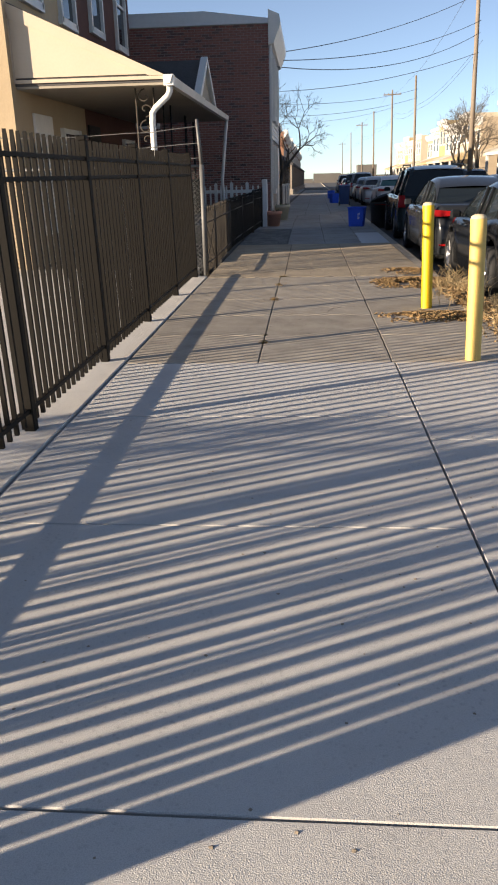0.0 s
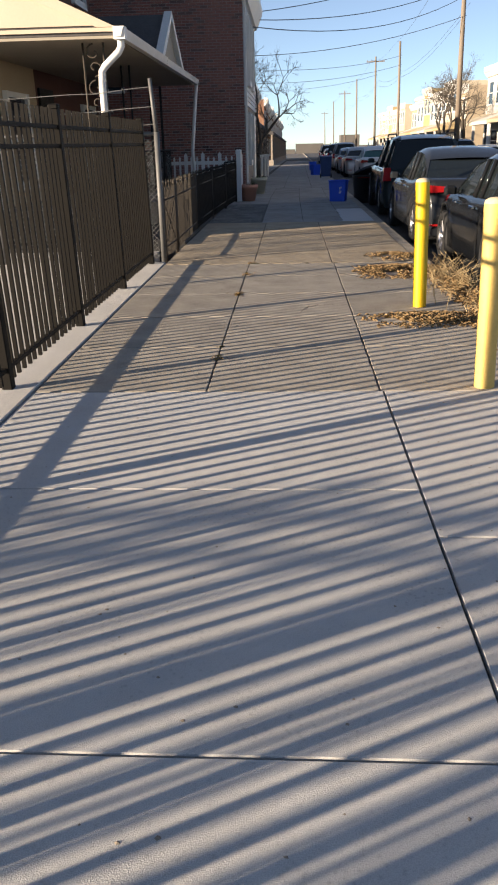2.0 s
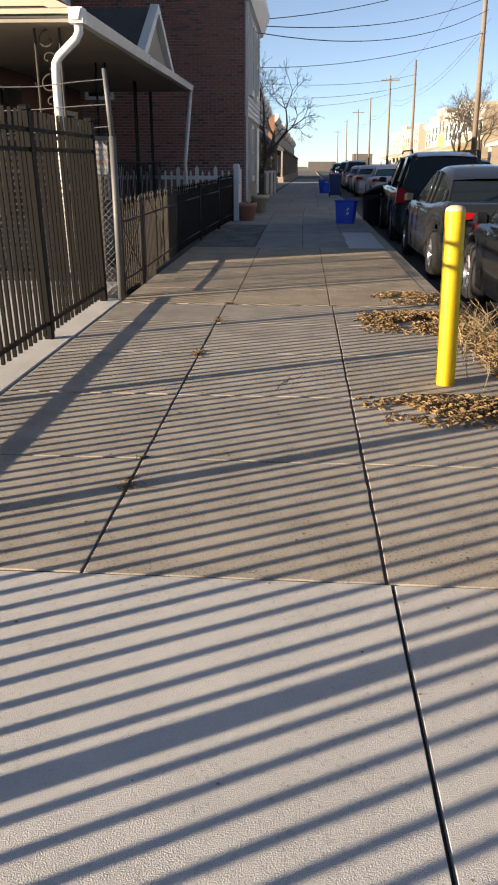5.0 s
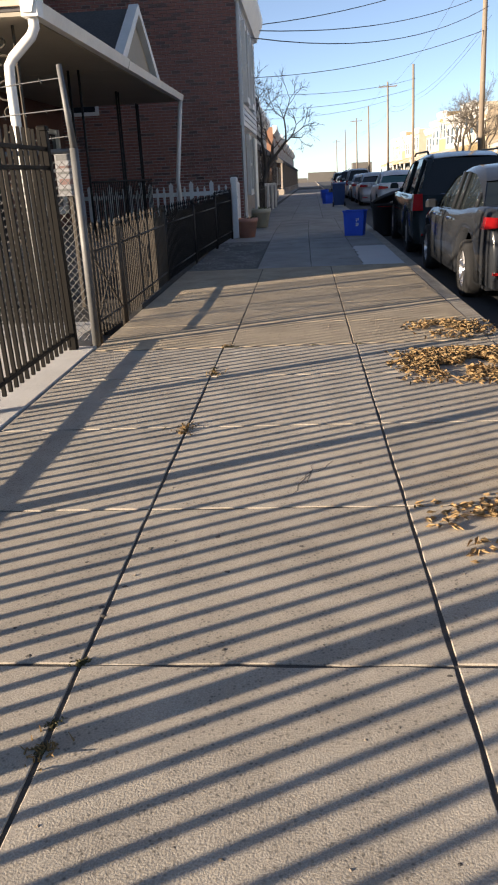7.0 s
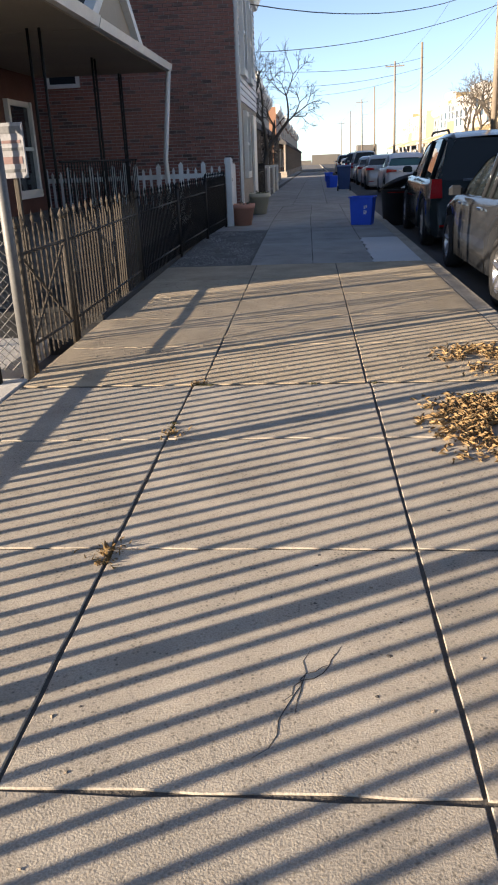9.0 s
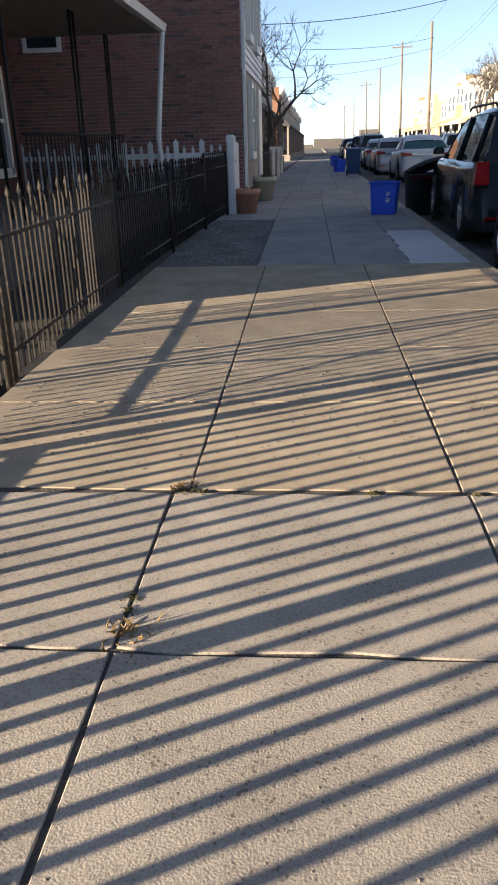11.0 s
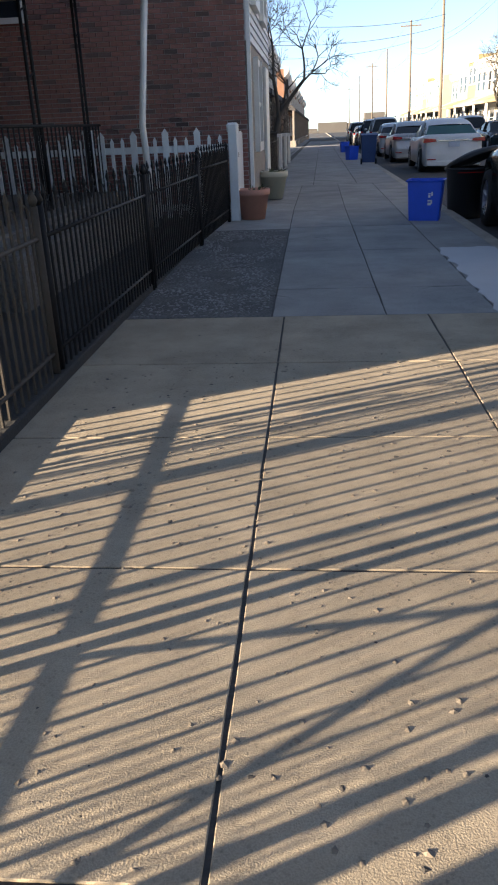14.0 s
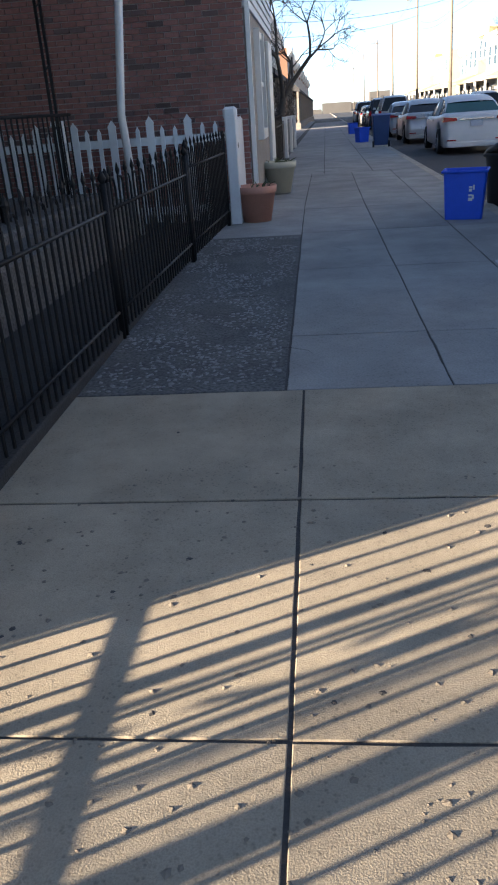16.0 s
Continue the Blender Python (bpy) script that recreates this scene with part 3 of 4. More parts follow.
# added sill, no real kerb: it throws the shade along the slabs' left edge
setting(Shape().box(-1.87, -1.735, 13.3, 20.2, -.1, 0.055, 0.01).done("yard_kerb", YARD), "added low dark sill under the iron fence that shades the slabs", "kerb")
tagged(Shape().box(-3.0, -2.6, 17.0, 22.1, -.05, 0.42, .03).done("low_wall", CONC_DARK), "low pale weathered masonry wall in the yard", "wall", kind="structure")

# ---- white picket fence and gate ----
wf = thing("picket_fence", "white vinyl picket fence before the brick wall", "fence")
PY = 22.62
s = Shape()
x, k = -1.66, 0
pk_tall = Shape().prism([(-.045, 0.06), (.045, 0.06), (.045, 1.18), (.05, 1.2), (0, 1.27), (-.05, 1.2), (-.045, 1.18)], "y", -.012, .012).data("picket", WHITE)
pk_low = Shape().prism([(-.024, 0.06), (.024, 0.06), (.024, 1.12), (0, 1.17), (-.024, 1.12)], "y", -.012, .012).data("picket", WHITE)
x = -1.66
while x > -5.4:
    part("picket", pk_tall if k % 3 == 2 else pk_low, wf, pose(x, PY - .035, rnd.uniform(-.012, .012), 0, rnd.uniform(-.8, .8), 0))
    x -= 0.155
    k += 1
for z in (0.2, 1.0):
    Shape().box(-5.4, -1.55, PY - .02, PY + .02, z - .045, z + .045, .006).done("rail", WHITE, wf)
for x in (-3.55, -5.4):
    s = Shape().box(x - .06, x + .06, PY - .06, PY + .06, 0, 1.24, .01)
    s.prism([(x - .075, 1.24), (x + .075, 1.24), (x + .06, 1.29), (x - .06, 1.29)], "y", PY - .07, PY + .07)
    s.done("post", WHITE, wf)
gp = thing("gate_post", "white vinyl gate post with a boarded gate", "gate")
Shape().box(-1.54, -1.41, PY - .065, PY + .065, 0, 1.28, .012).box(-1.555, -1.395, PY - .08, PY + .08, 1.2, 1.32, .03).done("post", WHITE, gp)
for i in range(7):
    s = Shape()
    s.box(-1.47, -1.44, PY + .10 + i * .155, PY + .10 + i * .155 + .145, 0.08, 1.18 + .02 * (i % 2), .008)
    s.done("board", WHITE, gp)
for z in (.86, .2):
    Shape().box(-1.44, -1.415, PY + .12, PY + .2, z, z + .06, .004).done("hinge", IRON, gp)

# ---- bollards ----
def bollard(x, y, h, mat_, label):
    t = thing("bollard", label, "bollard", pose(x, y, 0, rnd.uniform(-.4, .4), -2.0, 0), group="yellow bollards")
    s = Shape()
    s.lathe([(0.063, -.02), (0.063, h - .02), (0.061, h)], n=24)
    s.done("pipe", mat_, t)
    s = Shape()
    s.lathe([(0.062, h), (0.056, h + .018), (0.034, h + .03), (0.0005, h + .034)], n=24)
    s.done("cap", CAPCONC, t)
    return t


bollard(1.13, 5.93, 1.11, YELLOW_PALE, "faded yellow painted steel bollard with a concrete cap")
bollard(1.12, 8.42, 1.11, YELLOW, "bright yellow painted steel bollard with a concrete cap")

# ---- bins, pots ----
def tapered_box(s, x, y, z0, z1, wx, wy, k):
    a = [(x + sx * wx / 2 * q, y + sy * wy / 2 * q, z) for z, q in ((z0, k), (z1, 1)) for sx, sy in ((-.92, -1), (.92, -1), (1, -.92), (1, .92), (.92, 1), (-.92, 1), (-1, .92), (-1, -.92))]
    return s.add(a, [tuple(range(7, -1, -1))] + [(i, (i + 1) % 8, 8 + (i + 1) % 8, 8 + i) for i in range(8)])


def recycling_bin(m, marks=True):
    t = thing("recycling_bin", "open blue plastic recycling bin on the pavement", "bin", m, group="blue recycling bins")
    s = Shape()
    tapered_box(s, 0, 0, 0.0, 0.52, 0.46, 0.36, 0.86)
    tapered_box(s, 0, 0, 0.02, 0.522, 0.44, 0.34, 0.86)
    s.add([(q * a, r * b, 0.52) for q, r in ((.23, .18), (.25, .20)) for a, b in ((-1, -1), (1, -1), (1, 1), (-1, 1))], [(i, (i + 1) % 4, 4 + (i + 1) % 4, 4 + i) for i in range(4)])
    s.done("body", BLUEBIN, t)
    s = Shape()
    s.tube([(-.24, -.19, .51), (.24, -.19, .51), (.24, .19, .51), (-.24, .19, .51), (-.24, -.19, .51)], 0.014, 6)
    s.done("rim", BLUEBIN, t)
    if marks:
        for i, (x, z, w, h) in enumerate(((.05, .34, .035, .015), (.05, .30, .03, .03), (.045, .25, .04, .02), (.045, .20, .045, .035), (.09, .32, .02, .05), (.085, .22, .02, .045))):
            yy = -.18 * (0.86 + .14 * z / .52) - .003
            Shape().box(x, x + w, yy - .002, yy, z, z + h).done("marking", WHITE, t)
    return t


recycling_bin(pose(1.17, 22.1, 0, 0, 0, -14))
recycling_bin(pose(1.25, 44, dip(44), 0, 0, 30), False)
recycling_bin(pose(1.4, 55, dip(55), 0, 0, 10), False)


def wheeled_bin(m, mat_, label, lid_open=False):
    t = thing("wheeled_bin", label, "bin", m)
    s = Shape()
    tapered_box(s, 0, 0, 0.06, 0.92, 0.55, 0.58, 0.78)
    s.done("body", mat_, t)
    s = Shape()
    s.prism([(-.29, .92), (.33, .92), (.33, .95), (.1, 1.0), (-.29, .97)], "x", -.29, .29)
    s.done("lid", mat_, t)
    for x in (-.25, .25):
        s = Shape().tube([(x - .025, .22, .1), (x + .025, .22, .1)], .1, 14)
        s.done("wheel", TYRE, t)
    return t


wheeled_bin(pose(1.6, 39.5, dip(39.5), 0, 0, 180), NAVYBIN, "navy blue wheeled bin at the kerb")
t = thing("round_bin", "black plastic dustbin with its lid leaning open", "bin", pose(1.93, 23.3, -0.13))
s = Shape().lathe([(0.001, 0), (.24, 0), (.25, .05), (.30, .68), (.33, .69), (.33, .72), (.30, .72), (.28, .68), (.23, .05)], n=24)
s.done("body", BLACKBIN, t)
s = Shape()
s.lathe([(.42, 0), (.43, .03), (.38, .07), (.14, .12), (.001, .13)], n=24)
s.done("lid", BLACKBIN, t, pose(0.1, 0.10, .80, -14, -18, 0))
s = Shape().box(-.2, .2, -.352, -.346, .655, .668)
s.done("band", REDLAMP, t)


def pot(m, r0, r1, h, mat_, label, plant):
    t = thing("plant_pot", label, "pot", m)
    s = Shape().lathe([(0.001, 0), (r0, 0), (r0 + (r1 - r0) * .8, h * .8), (r1 * .97, h * .8), (r1, h * .82), (r1 * 1.02, h), (r1 * .94, h), (r1 * .9, h * .85), (0.001, h * .85)], n=28)
    s.done("body", mat_, t)
    Shape().lathe([(r1 * .89, h * .86), (r1 * .5, h * .89), (.001, h * .9)], n=20).done("soil", SOIL, t)
    s = Shape()
    r = random.Random(3)
    for i in range(plant):
        a, q = r.uniform(0, 6.28), r.uniform(0, r1 * .7)
        p = Vector((q * math.cos(a), q * math.sin(a), h * .87))
        d = Vector((r.uniform(-.6, .6), r.uniform(-.6, .6), 1)).normalized() * r.uniform(.06, .16)
        s.tube([p, p + d * .6, p + d + Vector((d.x * .6, d.y * .6, -.02))], [.006, .005, .002], 4)
    s.done("plant", GREEN, t)
    return t


pot(pose(-1.23, 22.75, 0), 0.17, 0.25, 0.42, TERRA, "large terracotta flower pot by the white gate", 14)
pot(pose(-1.08, 25.9, 0), 0.17, 0.27, 0.48, POTPALE, "pale plastic flower pot beside the house front", 50)

# ---- cars ----
PAINTS = {}


def paint(name, c, rough=0.13, metal=0.0):
    return mat("paint_" + name, c, rough, metal, grain=(300, 0.1), stain=(3, 0.15), bump=0.0, coat=0.0, spec=0.2)


def car(m, p, label, kind="sedan", glass=None, L=4.6, W=1.8, H=1.45):
    """A parked car that points along its own +y, with its rear bumper at y = 0."""
    t = thing("car", label, "car", m)
    g_ = glass or AUTOGLASS
    w = W / 2
    belt = 0.62 * H
    # stations: y, belt height, roof height (None: no cabin), half width
    if kind == "sedan":
        st = [(0.0, .50, None, .80), (.05, .66 * H, None, .88), (.25, .705 * H, None, .93), (.62, .715 * H, None, .95), (.66, .71 * H, .715 * H, .95), (1.1, .69 * H, .88 * H, .98), (1.5, .665 * H, .97 * H, 1.0), (2.0, .655 * H, 1.0 * H, 1.0), (2.4, .65 * H, .985 * H, 1.0), (2.75, .64 * H, .935 * H, 1.0), (3.5, .64 * H, .645 * H, .98), (3.9, .60 * H, None, .96), (4.4, .52 * H, None, .88), (4.6, .40 * H, None, .70)]
    else:
        st = [(0.0, .42, None, .84), (.06, .60 * H, None, .94), (.12, .60 * H, .605 * H, .97), (.42, .61 * H, .95 * H, 1.0), (.9, .61 * H, 1.0 * H, 1.0), (1.7, .605 * H, 1.0 * H, 1.0), (2.5, .60 * H, .97 * H, 1.0), (2.8, .60 * H, .93 * H, 1.0), (3.5, .60 * H, .605 * H, .98), (4.0, .56 * H, None, .96), (4.45, .48 * H, None, .88), (4.6, .36 * H, None, .72)]
    k = L / 4.6
    ax = (0.95 * k, 3.7 * k)
    wr = 0.33 if kind == "sedan" else 0.37
    s = Shape()
    # lower body with wheel arches
    ys = sorted(set([q[0] * k for q in st] + [a + d for a in ax for d in (-.42, -.36, -.2, 0, .2, .36, .42)]))
    col = lambda y, i: float(np.interp(y / k, [q[0] for q in st], [(q[i] if q[i] is not None else q[1]) for q in st]))
    rings = []
    for y in ys:
        hw = w * col(y, 3)
        bz = col(y, 1)
        low = 0.20
        for a in ax:
            if abs(y - a) < .4:
                low = max(low, 0.02 + wr + math.sqrt(max(0, .16 - (y - a) ** 2)))
        low = min(low, bz - .12)
        sh = bz - .1
        rings.append([(hw * .90, y, low), (hw * .985, y, min(low + .04, sh - .05)), (hw, y, low + (sh - low) * .55), (hw * .985, y, sh), (hw * .93, y, bz - .015), (hw * .86, y, bz)])
    n = len(rings[0])
    for side in (1, -1):
        v = [(side * x, y, z) for r in rings for x, y, z in r]
        f = [(i * n + j, i * n + j + 1, (i + 1) * n + j + 1, (i + 1) * n + j) for i in range(len(rings) - 1) for j in range(n - 1)]
        s.add(v, f, True)
    v = [(sg * r[-1][0], r[-1][1], r[-1][2]) for r in rings for sg in (-1, 1)]
    s.add(v, [(2 * i, 2 * i + 1, 2 * i + 3, 2 * i + 2) for i in range(len(rings) - 1)], True)
    for r in (rings[0], rings[-1]):
        s.add([(sg * x, y, z) for sg in (-1, 1) for x, y, z in r], [tuple(list(range(n)) + list(range(2 * n - 1, n - 1, -1)))])
    s.box(-w * .88, w * .88, .1, L - .1, .19, .24)
    # roof and pillars
    cab = [q for q in st if q[2] is not None]
    cr = []
    for q in cab:
        up = (q[2] - q[1]) / (H * .4)
        hw = w * q[3]
        cr.append([(hw * .86, q[0] * k, q[1] - .01), (hw * (.86 - .19 * up), q[0] * k, q[2] - .075 * min(1, up)), (hw * (.86 - .34 * up), q[0] * k, q[2])])
    roof = [r for r, q in zip(cr, cab) if q[2] > .86 * H]
    s.add([(u * r[2][0], r[2][1], r[2][2] + .022 * (1 - u * u)) for r in roof for u in (-1, -.5, 0, .5, 1)], [(5 * i + j, 5 * i + j + 1, 5 * i + j + 6, 5 * i + j + 5) for i in range(len(roof) - 1) for j in range(4)], True)
    for sg in (-1, 1):
        s.add([(sg * r[j][0], r[j][1], r[j][2]) for r in cr for j in (1, 2)], [(2 * i, 2 * i + 1, 2 * i + 3, 2 * i + 2) for i in range(len(cr) - 1)], True)
        bars = [0.10, 0.45, 0.58, 0.98] if kind == "sedan" else [0.03, 0.30, 0.58, 0.98]
        for fr in bars:
            i = fr * (len(cr) - 1)
            a, b = int(i), min(int(i) + 1, len(cr) - 1)
            mixp = lambda j: tuple(cr[a][j][c] + (cr[b][j][c] - cr[a][j][c]) * (i - a) for c in range(3))
            lo, hi = mixp(0), mixp(1)
            s.tube([(sg * (lo[0] + .004), lo[1], lo[2]), (sg * (hi[0] + .004), hi[1], hi[2])], 0.03, 6)
    s.done("body", p, t)
    s = Shape()
    for sg in (-1, 1):
        s.add([(sg * (r[j][0] - .012), r[j][1], r[j][2]) for r in cr for j in (0, 1)], [(2 * i, 2 * i + 1, 2 * i + 3, 2 * i + 2) for i in range(len(cr) - 1)], True)
    for a, b in ((0, 1), (len(cr) - 1, len(cr) - 2)):
        s.add([(-cr[a][0][0], cr[a][0][1], cr[a][0][2] + .012), (cr[a][0][0], cr[a][0][1], cr[a][0][2] + .012), (cr[b][2][0], cr[b][2][1], cr[b][2][2] - .01), (-cr[b][2][0], cr[b][2][1], cr[b][2][2] - .01)], [(0, 1, 2, 3)])
    s.done("window", g_, t)
    # wheels
    for a in ax:
        for sg in (-1, 1):
            wh = new("wheel")
            wh.parent = t
            wh.matrix_basis = pose(sg * (w - .12), a, wr, 0, 90 * sg, 0)
            Shape().lathe([(wr * .62, -.10), (wr * .95, -.10), (wr, -.06), (wr, .06), (wr * .95, .10), (wr * .66, .11), (wr * .62, .08)], n=28).done("tyre", TYRE, wh)
            q = Shape().lathe([(wr * .62, .09), (wr * .56, .05), (wr * .5, .02), (.06, .03), (.05, .07), (.001, .075)], n=28)
            for i in range(5):
                b = 2 * math.pi * i / 5
                q.tube([(.05 * math.cos(b), .05 * math.sin(b), .06), (wr * .6 * math.cos(b), wr * .6 * math.sin(b), .075)], .028, 5)
            q.done("rim", RIM, wh)
    # lamps, plate, mirrors, handles, bumper
    bz = .60 * H
    for sg in (-1, 1):
        s = Shape()
        if kind == "sedan":
            s.prism([(sg * w * .97, bz - .04), (sg * w * .56, bz - .02), (sg * w * .58, bz + .05), (sg * w * .94, bz + .08)], "y", -.012, .16)
        else:
            s.prism([(sg * w * .99, .46 * H), (sg * w * .80, .46 * H), (sg * w * .82, .62 * H), (sg * w * .97, .62 * H)], "y", -.012, .2)
        s.done("tail_lamp", REDLAMP, t)
        Shape().box(sg * w * .7 - .12, sg * w * .7 + .12, -.035, .05, .36, .39).done("reflector", REDLAMP, t)
    Shape().box(-w * .5, w * .5, -.016, .03, bz - .005, bz + .025, .004).done("chrome_strip", CHROME, t)
    Shape().box(-.16, .16, -.02, .02, bz - .17, bz - .02, .004).done("number_plate", PLATE, t)
    for sg in (-1, 1):
        s = Shape()
        s.box(min(sg * w * .93, sg * (w + .10)), max(sg * w * .93, sg * (w + .10)), 3.0 * k, 3.1 * k, .64 * H, .64 * H + .11, .035)
        s.done("mirror", p, t)
    for sg in (-1, 1):
        for y in (1.75, 2.75):
            s = Shape()
            s.box(min(sg * (w - .01), sg * (w + .025)), max(sg * (w - .01), sg * (w + .025)), (y - .1) * k, (y + .1) * k, .58 * H, .58 * H + .028, .006)
            s.done("handle", CHROME, t)
    s = Shape().box(-w * .84, w * .84, -.03, .25, .22, .34, .03)
    s.done("bumper", BLACKBIN if kind != "sedan" else p, t)
    if kind != "sedan":
        for sg in (-1, 1):
            s = Shape()
            s.tube([(sg * w * .66, .55 * k, H - .01), (sg * w * .66, .65 * k, H + .035), (sg * w * .66, 2.3 * k, H + .035), (sg * w * .66, 2.45 * k, H - .01)], .018, 6)
            s.done("roof_rail", BLACKBIN, t)
    return t


R = -0.13
BLACKP, GREYP, NAVYP = paint("black", (.012, .013, .015)), paint("graphite", (.020, .022, .026)), paint("navy", (.02, .03, .05))
GREENP, WHITEP, SILVERP = paint("dark_green", (.018, .026, .028)), paint("white", (.62, .63, .64), .3, 0), paint("silver", (.42, .42, .42), .3, .5)
car(pose(2.95, 9.05, R, 0, 0, .5), BLACKP, "black sedan parked along the kerb", H=1.43, L=4.15)
car(pose(2.78, 13.25, R), GREYP, "dark grey sedan parked along the kerb", H=1.46)
car(pose(2.84, 18.5, R, 0, 0, -1.4), GREENP, "dark green sport utility vehicle with roof rails", "suv", L=4.7, W=1.9, H=1.68)
car(pose(3.75, 35.0, R + dip(35), 0, 0, -.8), WHITEP, "white sedan with teal tinted rear glass", glass=GLASS_TEAL, H=1.46)
car(pose(3.6, 42.5, R + dip(42.5), 0, 0, -.8), SILVERP, "silver sedan parked along the kerb", H=1.46)
car(pose(3.65, 49.5, R + dip(49.5), 0, 0, -.8), paint("pale_blue", (.30, .34, .38)), "pale blue sedan parked along the kerb")
car(pose(3.7, 56.5, R + dip(56.5), 0, 0, -.8), SILVERP, "silver sport utility vehicle parked along the kerb", "suv", H=1.8)
for i, (pp, kd) in enumerate(((NAVYP, "suv"), (GREYP, "sedan"), (SILVERP, "sedan"), (BLACKP, "suv"), (WHITEP, "suv"))):
    car(pose(3.2 + sway(64 + i * 6.4), 64 + i * 6.4, R + dip(64 + i * 6.4), 0, 0, -.8), pp, ("dark", "grey", "silver", "black", "white")[i] + " car parked farther along the kerb", kd, H=1.8 if kd == "suv" else 1.45)
for i, (y, pp, kd) in enumerate(((24, GREYP, "suv"), (31, BLACKP, "suv"), (41, WHITEP, "sedan"), (48, GREENP, "suv"), (56, BLACKP, "sedan"), (64, SILVERP, "suv"))):
    car(pose(8.9 + sway(y), y, R + dip(y), 0, 0, 180), pp, "car parked along the opposite kerb", kd, H=1.8 if kd == "suv" else 1.45)

# ---- houses across the street ----
TONES = [mat("front_" + n_, tuple(v * .78 for v in c), .9, grain=(15, .25), stain=(.8, .3), bump=.3) for n_, c in (("white", (.72, .69, .64)), ("tan", (.55, .44, .31)), ("cream", (.66, .57, .43)), ("brick", (.36, .19, .12)), ("grey", (.58, .56, .52)), ("ochre", (.56, .42, .22)))]


def row_house(y, width, h, tone, porch, side, label, x=14.2, deep=2.0):
    """A two-storey row house; side -1 faces -x, 1 faces +x."""
    t = thing("row_house", label, "house", pose(sway(y), 0, dip(y)))
    xa, xb = (x, x + 11) if side < 0 else (x - 11, x)
    Shape().box(xa, xb, y, y + width - .02, -1, h).done("wall", tone, t)
    o = x + side * 0.35
    s = Shape()
    s.prism([(x, h - .55), (x + side * .1, h - .55), (o, h - .2), (o, h + .12), (x, h + .15)], "y", y - .02, y + width - .03)
    s.done("cornice", TRIM, t)
    for k in range(2):
        yy = y + width * (.14 + .44 * k)
        window("window", x, yy, yy + width * .25, h - 2.4, h - .95, t, side)
    window("window", x, y + width * .12, y + width * .5, .9, 2.3, t, side)
    xx = sorted((x, x + side * .05))
    Shape().box(xx[0], xx[1], y + width * .68, y + width * .88, .4, 2.5).done("door", IRON, t)
    s = Shape()
    px = x + side * deep
    s.prism([(x, 2.75), (px, 2.6), (px, 2.8), (x, 3.45)], "y", y + .02, y + width - .04)
    s.done("porch_roof", porch, t)
    s = Shape()
    for yy in (y + .15, y + width - .2):
        s.box(min(px - side * .1, px - side * .25), max(px - side * .1, px - side * .25), yy, yy + .15, 0, 2.62)
    xs = sorted((px, x))
    s.box(xs[0], xs[1], y + .02, y + width - .04, -.6, .45)
    s.done("porch", TRIM if side < 0 else STONE, t)
    return t


y = 16.0
for i in range(24):
    wdt = (4.6, 4.9, 4.4, 5.2)[i % 4]
    h = 6.2 + (0.0, .5, -.2, .3, .9, 0.1)[(i * 5) % 6]
    if i in (10, 17):
        y += 7
    row_house(y, wdt, h, TONES[(i * 7 + 3) % 6 if i % 3 else 0], TONES[(0, 2, 5, 1)[i % 4]], -1, "sunlit pale row house with a porch across the street")
    y += wdt

# farther houses on the near side
setting(Shape().box(-14, -3.2, 29.8, 30.1, -.1, 3.0).done("wall_party", BROWNBRICK), "dark brick party wall between yards", "wall")
y = 30.2
for i in range(22):
    if i == 7:
        y += 10
    tone = TONES[(4, 0, 4, 1)[i % 4]] if i < 7 else TONES[(3, 3, 5, 3)[i % 4]]
    row_house(y, 5.0, 5.2 + (0, .4, .15)[i % 3], tone, SHINGLE, 1, "shaded row house with a small porch and stoop", x=-3.1, deep=.85)
    y += 5.0
# front fences farther on
ff = thing("yard_fence", "pale metal yard fence along the pavement", "fence")
s = Shape()
for i in range(60):
    yy = 29.9 + i * .22
    s.tube([(-1.55 + sway(yy), yy, dip(yy)), (-1.55 + sway(yy), yy, dip(yy) + 1.0)], .02, 5)
for z in (.2, .95):
    s.tube([(-1.55 + sway(29.8), 29.8, z + dip(29.8)), (-1.55 + sway(43), 43, z + dip(43))], .025, 6)
s.done("bar", GALV, ff)
for yy in (30, 33, 36.5, 40, 43.1):
    Shape().box(-1.65 + sway(yy), -1.45 + sway(yy), yy - .1, yy + .1, dip(yy) - .05, dip(yy) + 1.1, .02).done("post", TRIM, ff)

iron_panel("iron_fence", "black iron yard fence beyond the corner house", 29.7, 33.0, -1.36, -1.32, 1.15, IRON).location.z = dip(31.5)
s = Shape()
r = random.Random(12)
for i in range(1300):
    a, q, z = r.uniform(0, 6.28), r.random() ** .5, r.uniform(.1, 2.3)
    p = Vector((-2.0 + q * .7 * math.cos(a), 46 + q * 1.2 * math.sin(a), z + dip(46) - .1))
    d = Vector((r.uniform(-1, 1), r.uniform(-1, 1), r.uniform(.2, 1.2))).normalized() * r.uniform(.1, .35)
    s.tube([p, p + d], [.012, .004], 3, False)
tagged(s.done("hedge", BARK), "dark tangled leafless shrub beside the pavement", "shrub", kind="stuff")

